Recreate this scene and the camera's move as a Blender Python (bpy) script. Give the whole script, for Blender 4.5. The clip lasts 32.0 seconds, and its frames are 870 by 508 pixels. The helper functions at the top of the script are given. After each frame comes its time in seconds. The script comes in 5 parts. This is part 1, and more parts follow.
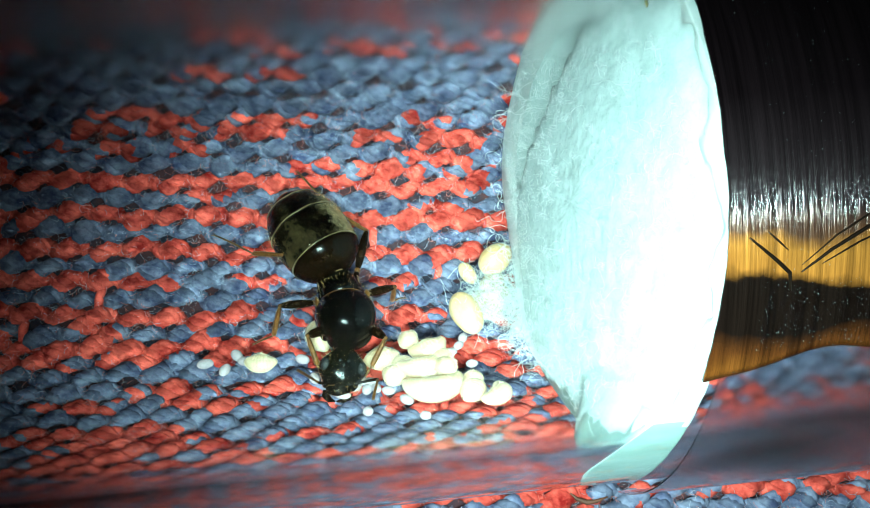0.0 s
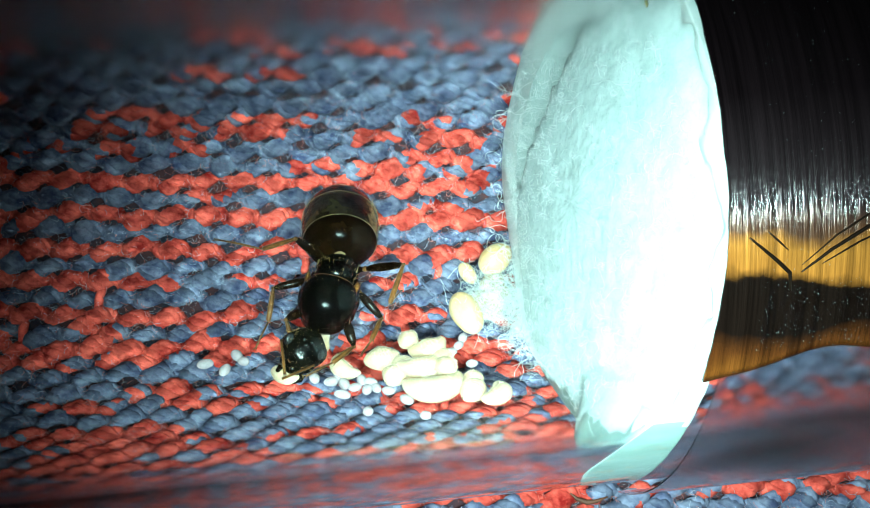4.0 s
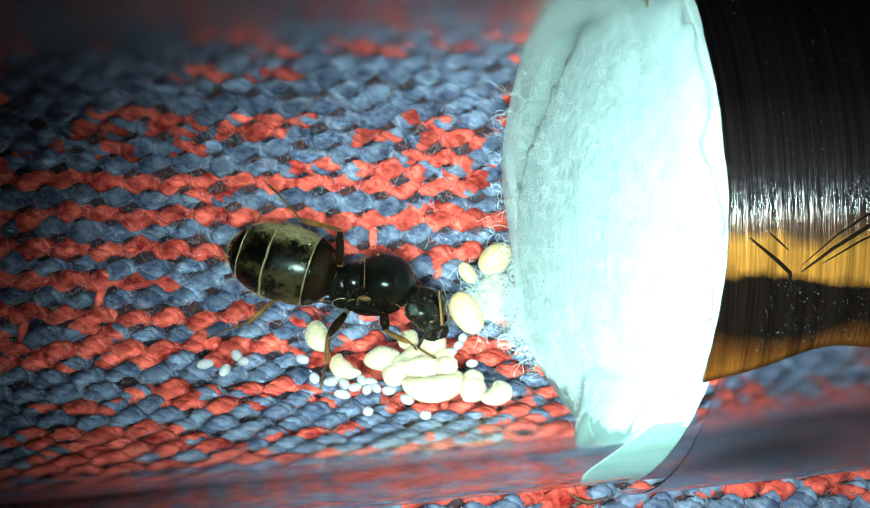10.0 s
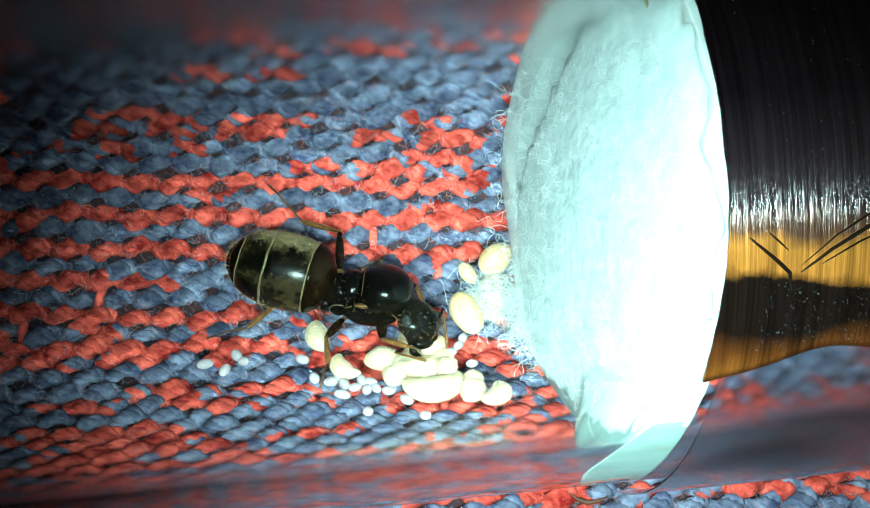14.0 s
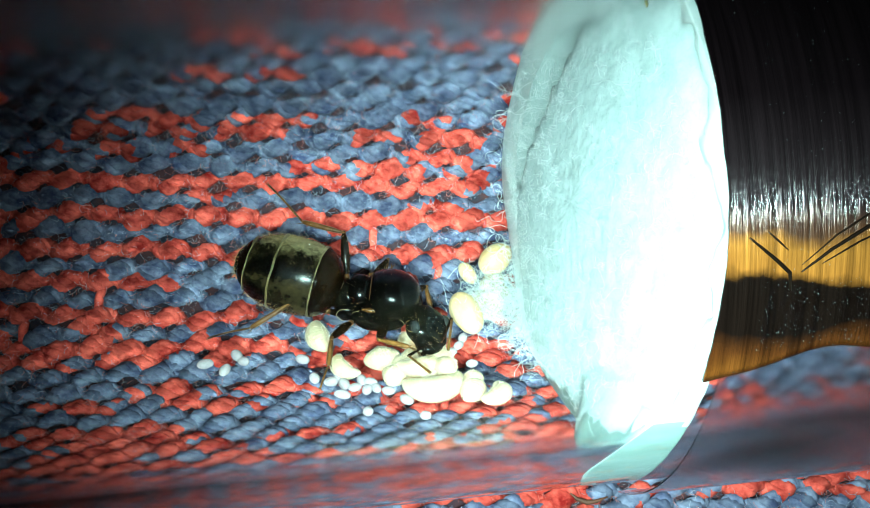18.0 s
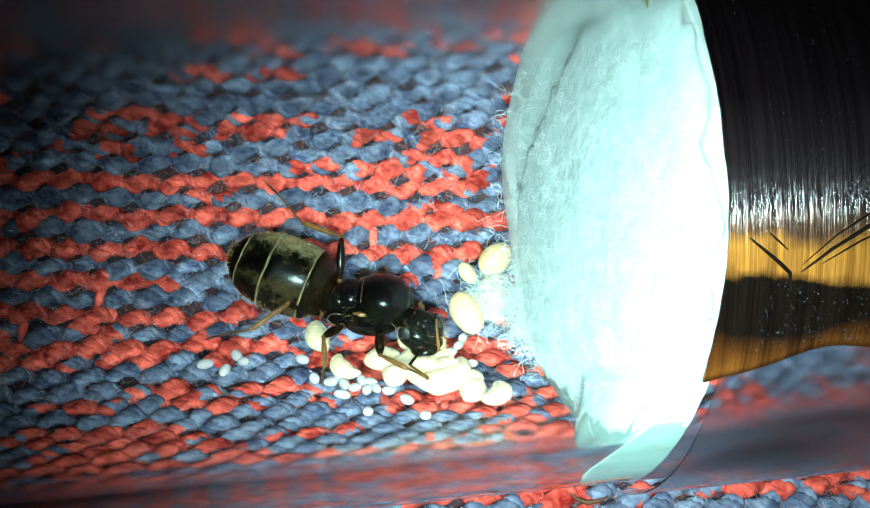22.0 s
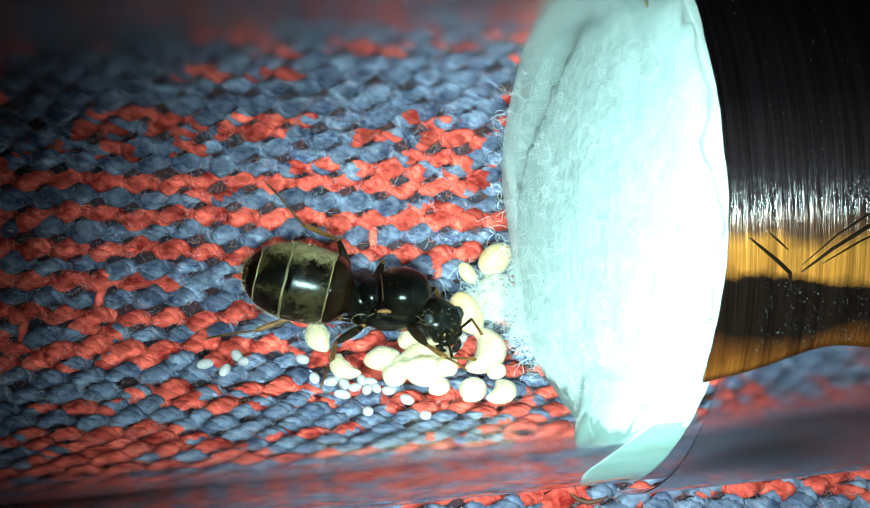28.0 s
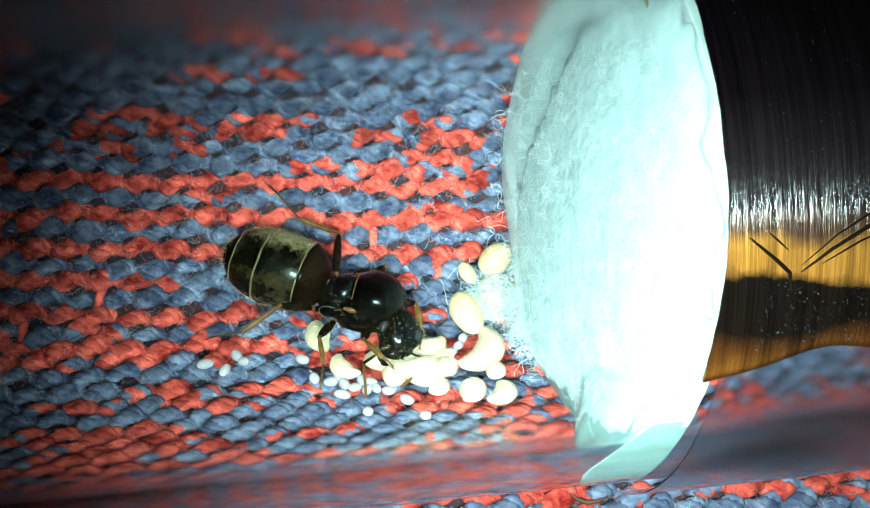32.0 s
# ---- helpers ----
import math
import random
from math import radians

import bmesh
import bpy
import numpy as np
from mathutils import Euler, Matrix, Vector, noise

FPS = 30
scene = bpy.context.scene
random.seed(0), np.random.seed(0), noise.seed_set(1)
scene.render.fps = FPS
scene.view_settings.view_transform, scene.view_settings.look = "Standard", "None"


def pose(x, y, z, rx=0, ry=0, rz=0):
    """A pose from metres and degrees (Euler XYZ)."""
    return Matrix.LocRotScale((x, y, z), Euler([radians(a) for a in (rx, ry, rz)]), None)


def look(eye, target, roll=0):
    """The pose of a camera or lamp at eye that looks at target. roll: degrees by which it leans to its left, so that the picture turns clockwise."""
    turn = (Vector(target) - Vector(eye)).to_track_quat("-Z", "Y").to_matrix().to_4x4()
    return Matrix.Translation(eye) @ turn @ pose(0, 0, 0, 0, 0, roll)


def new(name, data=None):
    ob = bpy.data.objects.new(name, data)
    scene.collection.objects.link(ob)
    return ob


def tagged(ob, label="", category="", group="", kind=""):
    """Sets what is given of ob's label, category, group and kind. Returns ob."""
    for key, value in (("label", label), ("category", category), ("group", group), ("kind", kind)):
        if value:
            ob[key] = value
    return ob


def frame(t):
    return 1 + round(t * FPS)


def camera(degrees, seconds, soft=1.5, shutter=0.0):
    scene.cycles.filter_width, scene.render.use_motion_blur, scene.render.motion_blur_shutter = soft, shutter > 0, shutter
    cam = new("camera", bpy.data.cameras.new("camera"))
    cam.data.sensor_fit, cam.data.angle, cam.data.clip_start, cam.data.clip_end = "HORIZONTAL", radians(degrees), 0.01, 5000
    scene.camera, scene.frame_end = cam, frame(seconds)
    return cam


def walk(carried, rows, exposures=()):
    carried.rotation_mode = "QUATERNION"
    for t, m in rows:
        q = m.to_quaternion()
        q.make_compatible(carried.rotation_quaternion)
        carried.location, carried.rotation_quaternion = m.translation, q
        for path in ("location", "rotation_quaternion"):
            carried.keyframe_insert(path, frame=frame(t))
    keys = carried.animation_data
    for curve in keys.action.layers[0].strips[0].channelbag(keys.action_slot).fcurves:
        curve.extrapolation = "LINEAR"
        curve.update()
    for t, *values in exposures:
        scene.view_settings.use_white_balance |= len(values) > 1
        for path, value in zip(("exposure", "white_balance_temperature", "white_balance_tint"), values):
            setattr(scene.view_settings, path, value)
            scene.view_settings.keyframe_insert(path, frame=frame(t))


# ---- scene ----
# All sizes below are in millimetres; MM turns them into metres.
MM = 0.001

# ---- camera: it stands still over the tube ----
cam = camera(50, 32.0, soft=1.0)
eye = Vector((-4.0, -1.31, 34.5))
still = pose(eye.x * MM, eye.y * MM, eye.z * MM, 0.653, -6.600, -4.188)
walk(cam, [(0.0, still), (32.0, still)])

# ---- light: one cold white torch beside the lens, a dark room round it ----
world = bpy.data.worlds.new("dark_room")
world.use_nodes = True
world.node_tree.nodes["Background"].inputs["Color"].default_value = (0.75, 0.9, 1.0, 1)
world.node_tree.nodes["Background"].inputs["Strength"].default_value = 0.015
scene.world = world
scene.view_settings.exposure = 0.0
torch = bpy.data.lights.new("torch", "AREA")
torch.shape, torch.size, torch.size_y = "RECTANGLE", 3 * MM, 9 * MM
torch.energy, torch.color, torch.spread = 0.0039, (0.60, 1.0, 0.94), radians(57)
lamp = new("torch", torch)
lamp.matrix_world = look(Vector((-3.8, -4.2, 36.5)) * MM, Vector((3.5, -6.9, 6)) * MM)
tagged(lamp, "cold white torch with an oblong diffuser beside the lens", "torch")

# ---- materials ----


def material(name, colour, rough=0.5, metal=0.0, second=None, grain=400.0, stretch=(1, 1, 1), bump=0.0, bump_grain=None, mix=0.5, sub=0.0, radius=(1, 0.7, 0.4), sub_mm=0.3, spec=0.5, coat=0.0, island=0.0):
    """A principled material: two colours mixed by noise of that grain (per metre), with a bump of its own."""
    m = bpy.data.materials.new(name)
    m.use_nodes = True
    nodes, links = m.node_tree.nodes, m.node_tree.links
    b = nodes["Principled BSDF"]
    b.inputs["Base Color"].default_value = (*colour, 1)
    b.inputs["Roughness"].default_value, b.inputs["Metallic"].default_value = rough, metal
    b.inputs["Specular IOR Level"].default_value = spec
    b.inputs["Coat Weight"].default_value = coat
    if sub:
        b.inputs["Subsurface Weight"].default_value = sub
        b.inputs["Subsurface Radius"].default_value = radius
        b.inputs["Subsurface Scale"].default_value = sub_mm * MM
    place = nodes.new("ShaderNodeTexCoord")
    scale = nodes.new("ShaderNodeMapping")
    scale.inputs["Scale"].default_value = stretch
    links.new(place.outputs["Object"], scale.inputs["Vector"])
    if second:
        n = nodes.new("ShaderNodeTexNoise")
        n.inputs["Scale"].default_value, n.inputs["Detail"].default_value, n.inputs["Roughness"].default_value = grain, 6, 0.65
        links.new(scale.outputs["Vector"], n.inputs["Vector"])
        ramp = nodes.new("ShaderNodeValToRGB")
        ramp.color_ramp.elements[0].position, ramp.color_ramp.elements[1].position = mix - 0.16, mix + 0.16
        ramp.color_ramp.elements[0].color, ramp.color_ramp.elements[1].color = (*colour, 1), (*second, 1)
        links.new(n.outputs["Fac"], ramp.inputs["Fac"])
        links.new(ramp.outputs["Color"], b.inputs["Base Color"])
        if island:
            who = nodes.new("ShaderNodeNewGeometry")
            tint = nodes.new("ShaderNodeHueSaturation")
            vary = nodes.new("ShaderNodeMapRange")
            vary.inputs["To Min"].default_value, vary.inputs["To Max"].default_value = 1 - island, 1 + island
            links.new(who.outputs["Random Per Island"], vary.inputs["Value"])
            links.new(vary.outputs["Result"], tint.inputs["Value"])
            links.new(ramp.outputs["Color"], tint.inputs["Color"])
            links.new(tint.outputs["Color"], b.inputs["Base Color"])
    if bump:
        h = nodes.new("ShaderNodeTexNoise")
        h.inputs["Scale"].default_value, h.inputs["Detail"].default_value = bump_grain or grain * 3, 4
        links.new(scale.outputs["Vector"], h.inputs["Vector"])
        rise = nodes.new("ShaderNodeBump")
        rise.inputs["Strength"].default_value, rise.inputs["Distance"].default_value = bump, 0.05 * MM
        links.new(h.outputs["Fac"], rise.inputs["Height"])
        links.new(rise.outputs["Normal"], b.inputs["Normal"])
    return m


red_wool = material("red_wool", (0.20, 0.007, 0.006), 0.95, second=(0.68, 0.095, 0.068), grain=1500, bump=0.6, bump_grain=14000, spec=0.1)
blue_wool = material("blue_wool", (0.036, 0.040, 0.088), 0.95, second=(0.165, 0.170, 0.240), grain=1500, bump=0.6, bump_grain=14000, spec=0.1)


def heathered(m):
    """Lets the wool vary from strand to strand and in worn patches across the cloth."""
    nodes, links = m.node_tree.nodes, m.node_tree.links
    b = nodes["Principled BSDF"]
    old = b.inputs["Base Color"].links[0].from_socket
    who, place, patch = nodes.new("ShaderNodeObjectInfo"), nodes.new("ShaderNodeTexCoord"), nodes.new("ShaderNodeTexNoise")
    patch.inputs["Scale"].default_value, patch.inputs["Detail"].default_value = 380, 4
    links.new(place.outputs["Object"], patch.inputs["Vector"])
    total, value, tint = nodes.new("ShaderNodeMath"), nodes.new("ShaderNodeMapRange"), nodes.new("ShaderNodeHueSaturation")
    links.new(who.outputs["Random"], total.inputs[0])
    links.new(patch.outputs["Fac"], total.inputs[1])
    value.inputs["From Min"].default_value, value.inputs["From Max"].default_value = 0.3, 1.7
    value.inputs["To Min"].default_value, value.inputs["To Max"].default_value = 0.68, 1.35
    links.new(total.outputs["Value"], value.inputs["Value"])
    links.new(value.outputs["Result"], tint.inputs["Value"])
    links.new(old, tint.inputs["Color"])
    links.new(tint.outputs["Color"], b.inputs["Base Color"])


heathered(red_wool)
heathered(blue_wool)
# Dark colour of the backing stands in for shade between the stitches.
gap_shade = material("gap_shade", (0.012, 0.014, 0.028), 0.95, second=(0.06, 0.010, 0.010), grain=900, bump=0.6)
red_lint = material("red_lint", (0.70, 0.22, 0.18), 0.8, second=(0.5, 0.10, 0.08), grain=900)
blue_lint = material("blue_lint", (0.38, 0.39, 0.46), 0.8, second=(0.2, 0.22, 0.34), grain=900)
pale_fibre = material("pale_fibre", (0.55, 0.42, 0.42), 0.7, second=(0.3, 0.34, 0.45), grain=300)
table_wood = material("table_wood", (0.10, 0.055, 0.03), 0.45, second=(0.18, 0.10, 0.05), grain=60, stretch=(0.1, 1, 1), bump=0.2)
cotton_white = material("cotton_white", (0.55, 0.60, 0.60), 0.95, second=(0.60, 0.65, 0.65), grain=900, bump=0.5, bump_grain=5200, spec=0.1, sub=1.0, radius=(1, 1, 1), sub_mm=1.6)


def let_through(m, share, tone=0.8):
    """Mixes a translucent share into a material, as loose fibre lets light pass."""
    nodes, links = m.node_tree.nodes, m.node_tree.links
    soft, mixed = nodes.new("ShaderNodeBsdfTranslucent"), nodes.new("ShaderNodeMixShader")
    soft.inputs["Color"].default_value = (tone, tone, tone, 1)
    mixed.inputs["Fac"].default_value = share
    links.new(nodes["Principled BSDF"].outputs["BSDF"], mixed.inputs[1])
    links.new(soft.outputs["BSDF"], mixed.inputs[2])
    links.new(mixed.outputs["Shader"], nodes["Material Output"].inputs["Surface"])


# Wet cotton, its grey also darkened for the weaker light on that flank.
cotton_wet_dim = material("cotton_wet_dim", (0.14, 0.20, 0.19), 0.35, second=(0.25, 0.33, 0.32), grain=700, stretch=(0.3, 1, 1), bump=0.4, bump_grain=3000, spec=0.3)
cotton_loose = material("cotton_loose", (0.35, 0.40, 0.405), 0.95, second=(0.43, 0.485, 0.49), grain=1500, bump=0.8, bump_grain=4200, spec=0.1, sub=1.0, radius=(1, 1, 1), sub_mm=1.0)
cotton_fluff = material("cotton_fluff", (0.93, 0.94, 0.94), 0.9, second=(0.84, 0.87, 0.88), grain=2000, spec=0.1)
let_through(cotton_fluff, 0.4)
shell_black = material("shell_black", (0.0012, 0.0008, 0.0007), 0.2, second=(0.002, 0.0015, 0.001), grain=900, spec=0.35, bump=0.05, bump_grain=4000)
# Grey-olive mottling painted in for the dim reflections on the scutum.
shell_sheen = material("shell_sheen", (0.0012, 0.0008, 0.0007), 0.15, second=(0.007, 0.006, 0.0035), grain=620, spec=0.2, bump=0.05, bump_grain=4000, mix=0.66)
shell_brown = material("shell_brown", (0.002, 0.001, 0.0007), 0.14, second=(0.010, 0.004, 0.0013), grain=500, spec=0.12, bump=0.1, bump_grain=5000)
shell_olive = material("shell_olive", (0.002, 0.001, 0.0006), 0.22, second=(0.105, 0.07, 0.028), grain=360, bump=0.1, bump_grain=4000, mix=0.56, spec=0.25)
shell_mottled = material("shell_mottled", (0.0015, 0.0009, 0.0006), 0.2, second=(0.085, 0.056, 0.022), grain=400, bump=0.12, bump_grain=5000, mix=0.57, spec=0.3)
skin_pale = material("skin_pale", (0.012, 0.009, 0.004), 0.5, second=(0.22, 0.135, 0.055), grain=3400, bump=0.4, bump_grain=6000)


def downy(m):
    """Pale golden down on the flanks of an abdomen plate, its sheen put into the colour, in ragged patches."""
    nodes, links = m.node_tree.nodes, m.node_tree.links
    b = nodes["Principled BSDF"]
    old = b.inputs["Base Color"].links[0].from_socket
    place, split, size = nodes.new("ShaderNodeTexCoord"), nodes.new("ShaderNodeSeparateXYZ"), nodes.new("ShaderNodeMath")
    size.operation = "ABSOLUTE"
    links.new(place.outputs["Object"], split.inputs["Vector"])
    aside = nodes.new("ShaderNodeMath")
    aside.inputs[1].default_value = 0.2 * MM
    links.new(split.outputs["Y"], aside.inputs[0])
    links.new(aside.outputs["Value"], size.inputs[0])
    rag = nodes.new("ShaderNodeTexNoise")
    rag.inputs["Scale"].default_value, rag.inputs["Detail"].default_value, rag.inputs["Roughness"].default_value = 5200, 8, 0.85
    links.new(place.outputs["Object"], rag.inputs["Vector"])
    far = nodes.new("ShaderNodeMapRange")
    far.inputs["From Min"].default_value, far.inputs["From Max"].default_value = 0.45 * MM, 1.5 * MM
    far.inputs["To Max"].default_value = 0.62
    links.new(size.outputs["Value"], far.inputs["Value"])
    total = nodes.new("ShaderNodeMath")
    links.new(far.outputs["Result"], total.inputs[0])
    links.new(rag.outputs["Fac"], total.inputs[1])
    cut = nodes.new("ShaderNodeMapRange")
    cut.inputs["From Min"].default_value, cut.inputs["From Max"].default_value = 0.86, 1.1
    links.new(total.outputs["Value"], cut.inputs["Value"])
    blend = nodes.new("ShaderNodeMix")
    blend.data_type = "RGBA"
    links.new(cut.outputs["Result"], blend.inputs[0])
    links.new(old, blend.inputs[6])
    blend.inputs[7].default_value = (0.18, 0.135, 0.07, 1)
    links.new(blend.outputs[2], b.inputs["Base Color"])


downy(shell_olive)
downy(shell_mottled)
head_black = material("head_black", (0.0015, 0.0012, 0.001), 0.16, spec=0.3, second=(0.010, 0.008, 0.0045), grain=1600, bump=0.18, bump_grain=6000, mix=0.58)
eye_grey = material("eye_grey", (0.012, 0.012, 0.013), 0.15, second=(0.03, 0.03, 0.03), grain=16000, bump=0.5, bump_grain=24000)
leg_dark = material("leg_dark", (0.002, 0.001, 0.0006), 0.2, second=(0.012, 0.005, 0.002), spec=0.2, grain=1500, bump=0.2)
leg_amber = material("leg_amber", (0.022, 0.008, 0.002), 0.3, second=(0.17, 0.066, 0.016), grain=1500, bump=0.2, spec=0.2)
edge_gold = material("edge_gold", (0.025, 0.016, 0.006), 0.5, second=(0.20, 0.14, 0.06), grain=2400, bump=0.5, bump_grain=9000)
hair_gold = material("hair_gold", (0.42, 0.25, 0.09), 0.4)
egg_white = material("egg_white", (0.42, 0.345, 0.36), 0.1, second=(0.355, 0.295, 0.315), grain=2500, sub=0.4, radius=(1, 1, 1), sub_mm=0.2)
larva_cream = material("larva_cream", (0.50, 0.365, 0.24), 0.28, second=(0.59, 0.435, 0.31), grain=2000, bump=0.25, sub=0.45, radius=(1, 0.9, 0.6), sub_mm=0.3)
gut_shade = material("gut_shade", (0.78, 0.56, 0.42), 0.4)
cocoon_tan = material("cocoon_tan", (0.60, 0.40, 0.21), 0.5, second=(0.70, 0.49, 0.29), grain=1200, bump=0.35, bump_grain=7000, sub=0.6, radius=(1, 0.8, 0.5), sub_mm=0.3)
hair_pale = material("hair_pale", (0.74, 0.63, 0.48), 0.5)
shred_brown = material("shred_brown", (0.05, 0.014, 0.005), 0.7, second=(0.12, 0.03, 0.01), grain=2000, bump=0.6)
silk_cream = material("silk_cream", (0.42, 0.32, 0.225), 0.9, second=(0.50, 0.395, 0.30), grain=1500, bump=0.8, bump_grain=7000, sub=0.4, radius=(1, 1, 1), sub_mm=0.2)
speck_brown = material("speck_brown", (0.2, 0.16, 0.06), 0.6)
dust_white = material("dust_white", (0.35, 0.36, 0.38), 0.6)


def glass_material():
    m = bpy.data.materials.new("clear_glass")
    m.use_nodes = True
    b = m.node_tree.nodes["Principled BSDF"]
    b.inputs["Base Color"].default_value = (0.97, 0.99, 0.99, 1)
    nodes, links = m.node_tree.nodes, m.node_tree.links
    place, split, smear = nodes.new("ShaderNodeTexCoord"), nodes.new("ShaderNodeSeparateXYZ"), nodes.new("ShaderNodeMapRange")
    links.new(place.outputs["Object"], split.inputs["Vector"])
    links.new(split.outputs["Y"], smear.inputs["Value"])
    smear.inputs["From Min"].default_value, smear.inputs["From Max"].default_value = 2.2 * MM, 5.0 * MM
    smear.inputs["To Min"].default_value, smear.inputs["To Max"].default_value = 0.0, 0.27
    near, both = nodes.new("ShaderNodeMapRange"), nodes.new("ShaderNodeMath")
    links.new(split.outputs["Y"], near.inputs["Value"])
    near.inputs["From Min"].default_value, near.inputs["From Max"].default_value = -6.4 * MM, -4.2 * MM
    near.inputs["To Min"].default_value, near.inputs["To Max"].default_value = 0.09, 0.0
    links.new(smear.outputs["Result"], both.inputs[0])
    links.new(near.outputs["Result"], both.inputs[1])
    links.new(both.outputs["Value"], b.inputs["Roughness"])
    b.inputs["IOR"].default_value = 1.5
    b.inputs["Transmission Weight"].default_value = 1.0
    b.inputs["Specular Tint"].default_value = (0.0, 0.0, 0.0, 1)
    return m


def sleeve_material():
    """Dark brown metal foil, brushed and worn round the tube, with two orange reflections painted along it."""
    m = bpy.data.materials.new("brushed_painted_foil")
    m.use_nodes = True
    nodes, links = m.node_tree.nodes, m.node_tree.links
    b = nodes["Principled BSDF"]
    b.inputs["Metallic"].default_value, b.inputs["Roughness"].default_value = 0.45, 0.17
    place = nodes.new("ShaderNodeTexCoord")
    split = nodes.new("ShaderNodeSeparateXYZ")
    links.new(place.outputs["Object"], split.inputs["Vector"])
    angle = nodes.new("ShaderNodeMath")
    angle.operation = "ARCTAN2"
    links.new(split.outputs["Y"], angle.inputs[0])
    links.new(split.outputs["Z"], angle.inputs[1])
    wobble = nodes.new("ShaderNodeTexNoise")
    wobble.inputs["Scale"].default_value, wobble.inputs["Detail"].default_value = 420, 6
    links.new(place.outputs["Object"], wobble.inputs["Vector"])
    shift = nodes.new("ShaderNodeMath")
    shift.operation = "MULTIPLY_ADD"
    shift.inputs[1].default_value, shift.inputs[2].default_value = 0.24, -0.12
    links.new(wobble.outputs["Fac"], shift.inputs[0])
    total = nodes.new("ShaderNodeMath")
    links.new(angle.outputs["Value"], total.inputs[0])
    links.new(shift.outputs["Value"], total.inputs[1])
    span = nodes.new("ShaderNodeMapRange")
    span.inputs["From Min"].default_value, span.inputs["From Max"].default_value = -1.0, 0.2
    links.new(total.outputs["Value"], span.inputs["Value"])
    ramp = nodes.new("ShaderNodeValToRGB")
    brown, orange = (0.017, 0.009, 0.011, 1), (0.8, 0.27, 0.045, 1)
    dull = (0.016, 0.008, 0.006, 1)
    # The orange stops put reflections into the colour as stripes.
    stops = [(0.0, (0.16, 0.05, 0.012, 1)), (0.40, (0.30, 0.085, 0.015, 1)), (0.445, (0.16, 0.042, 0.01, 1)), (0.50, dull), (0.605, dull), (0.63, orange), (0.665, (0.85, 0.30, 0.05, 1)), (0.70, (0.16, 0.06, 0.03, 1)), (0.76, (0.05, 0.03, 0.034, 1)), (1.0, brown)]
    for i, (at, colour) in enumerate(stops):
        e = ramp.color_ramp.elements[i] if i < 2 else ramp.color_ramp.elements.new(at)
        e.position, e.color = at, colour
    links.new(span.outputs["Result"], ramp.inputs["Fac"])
    lines = nodes.new("ShaderNodeMapping")
    lines.inputs["Scale"].default_value = (1, 0.02, 0.02)
    links.new(place.outputs["Object"], lines.inputs["Vector"])
    scratch = nodes.new("ShaderNodeTexNoise")
    scratch.inputs["Scale"].default_value, scratch.inputs["Detail"].default_value, scratch.inputs["Roughness"].default_value = 6500, 5, 0.75
    links.new(lines.outputs["Vector"], scratch.inputs["Vector"])
    worn = nodes.new("ShaderNodeMapRange")
    worn.inputs["From Min"].default_value, worn.inputs["From Max"].default_value = 0.34, 0.62
    worn.inputs["To Min"].default_value, worn.inputs["To Max"].default_value = 0.35, 1.0
    links.new(scratch.outputs["Fac"], worn.inputs["Value"])
    shade = nodes.new("ShaderNodeHueSaturation")
    links.new(worn.outputs["Result"], shade.inputs["Value"])
    links.new(ramp.outputs["Color"], shade.inputs["Color"])
    links.new(shade.outputs["Color"], b.inputs["Base Color"])
    rise = nodes.new("ShaderNodeBump")
    rise.inputs["Strength"].default_value, rise.inputs["Distance"].default_value = 0.75, 0.06 * MM
    links.new(scratch.outputs["Fac"], rise.inputs["Height"])
    links.new(rise.outputs["Normal"], b.inputs["Normal"])
    links.new(rise.outputs["Normal"], b.inputs["Coat Normal"])
    b.inputs["Coat Weight"].default_value, b.inputs["Coat Roughness"].default_value, b.inputs["Coat Tint"].default_value = 0.3, 0.12, (1, 0.95, 1, 1)
    return m


clear_glass, painted_foil = glass_material(), sleeve_material()

# ---- mesh helpers: a shape is a pair of vertices (mm) and faces ----


def part(name, shape, mat, parent=None, label="", smooth=True):
    """One mesh object under a thing or a part."""
    verts, faces = shape[0], shape[1]
    me = bpy.data.meshes.new(name)
    me.from_pydata((np.asarray(verts, float) * MM).tolist(), [], [list(map(int, f)) for f in faces])
    for one in mat if isinstance(mat, (list, tuple)) else [mat]:
        me.materials.append(one)
    if len(shape) > 2:
        me.polygons.foreach_set("material_index", shape[2])
    if smooth:
        me.polygons.foreach_set("use_smooth", [True] * len(me.polygons))
    me.update()
    ob = new(name, me)
    ob.parent = parent
    if label:
        tagged(ob, label)
    return ob


def empty(name, m=None):
    ob = new(name)
    ob.empty_display_size = 0.001
    if m is not None:
        ob.matrix_world = m
    return ob


def joined(*shapes):
    verts, faces, mats, n = [], [], [], 0
    for s in shapes:
        verts.append(np.asarray(s[0], float))
        faces += [[i + n for i in f] for f in s[1]]
        if len(s) > 2:
            mats += list(s[2])
        n += len(s[0])
    return (np.concatenate(verts), faces, mats) if mats else (np.concatenate(verts), faces)


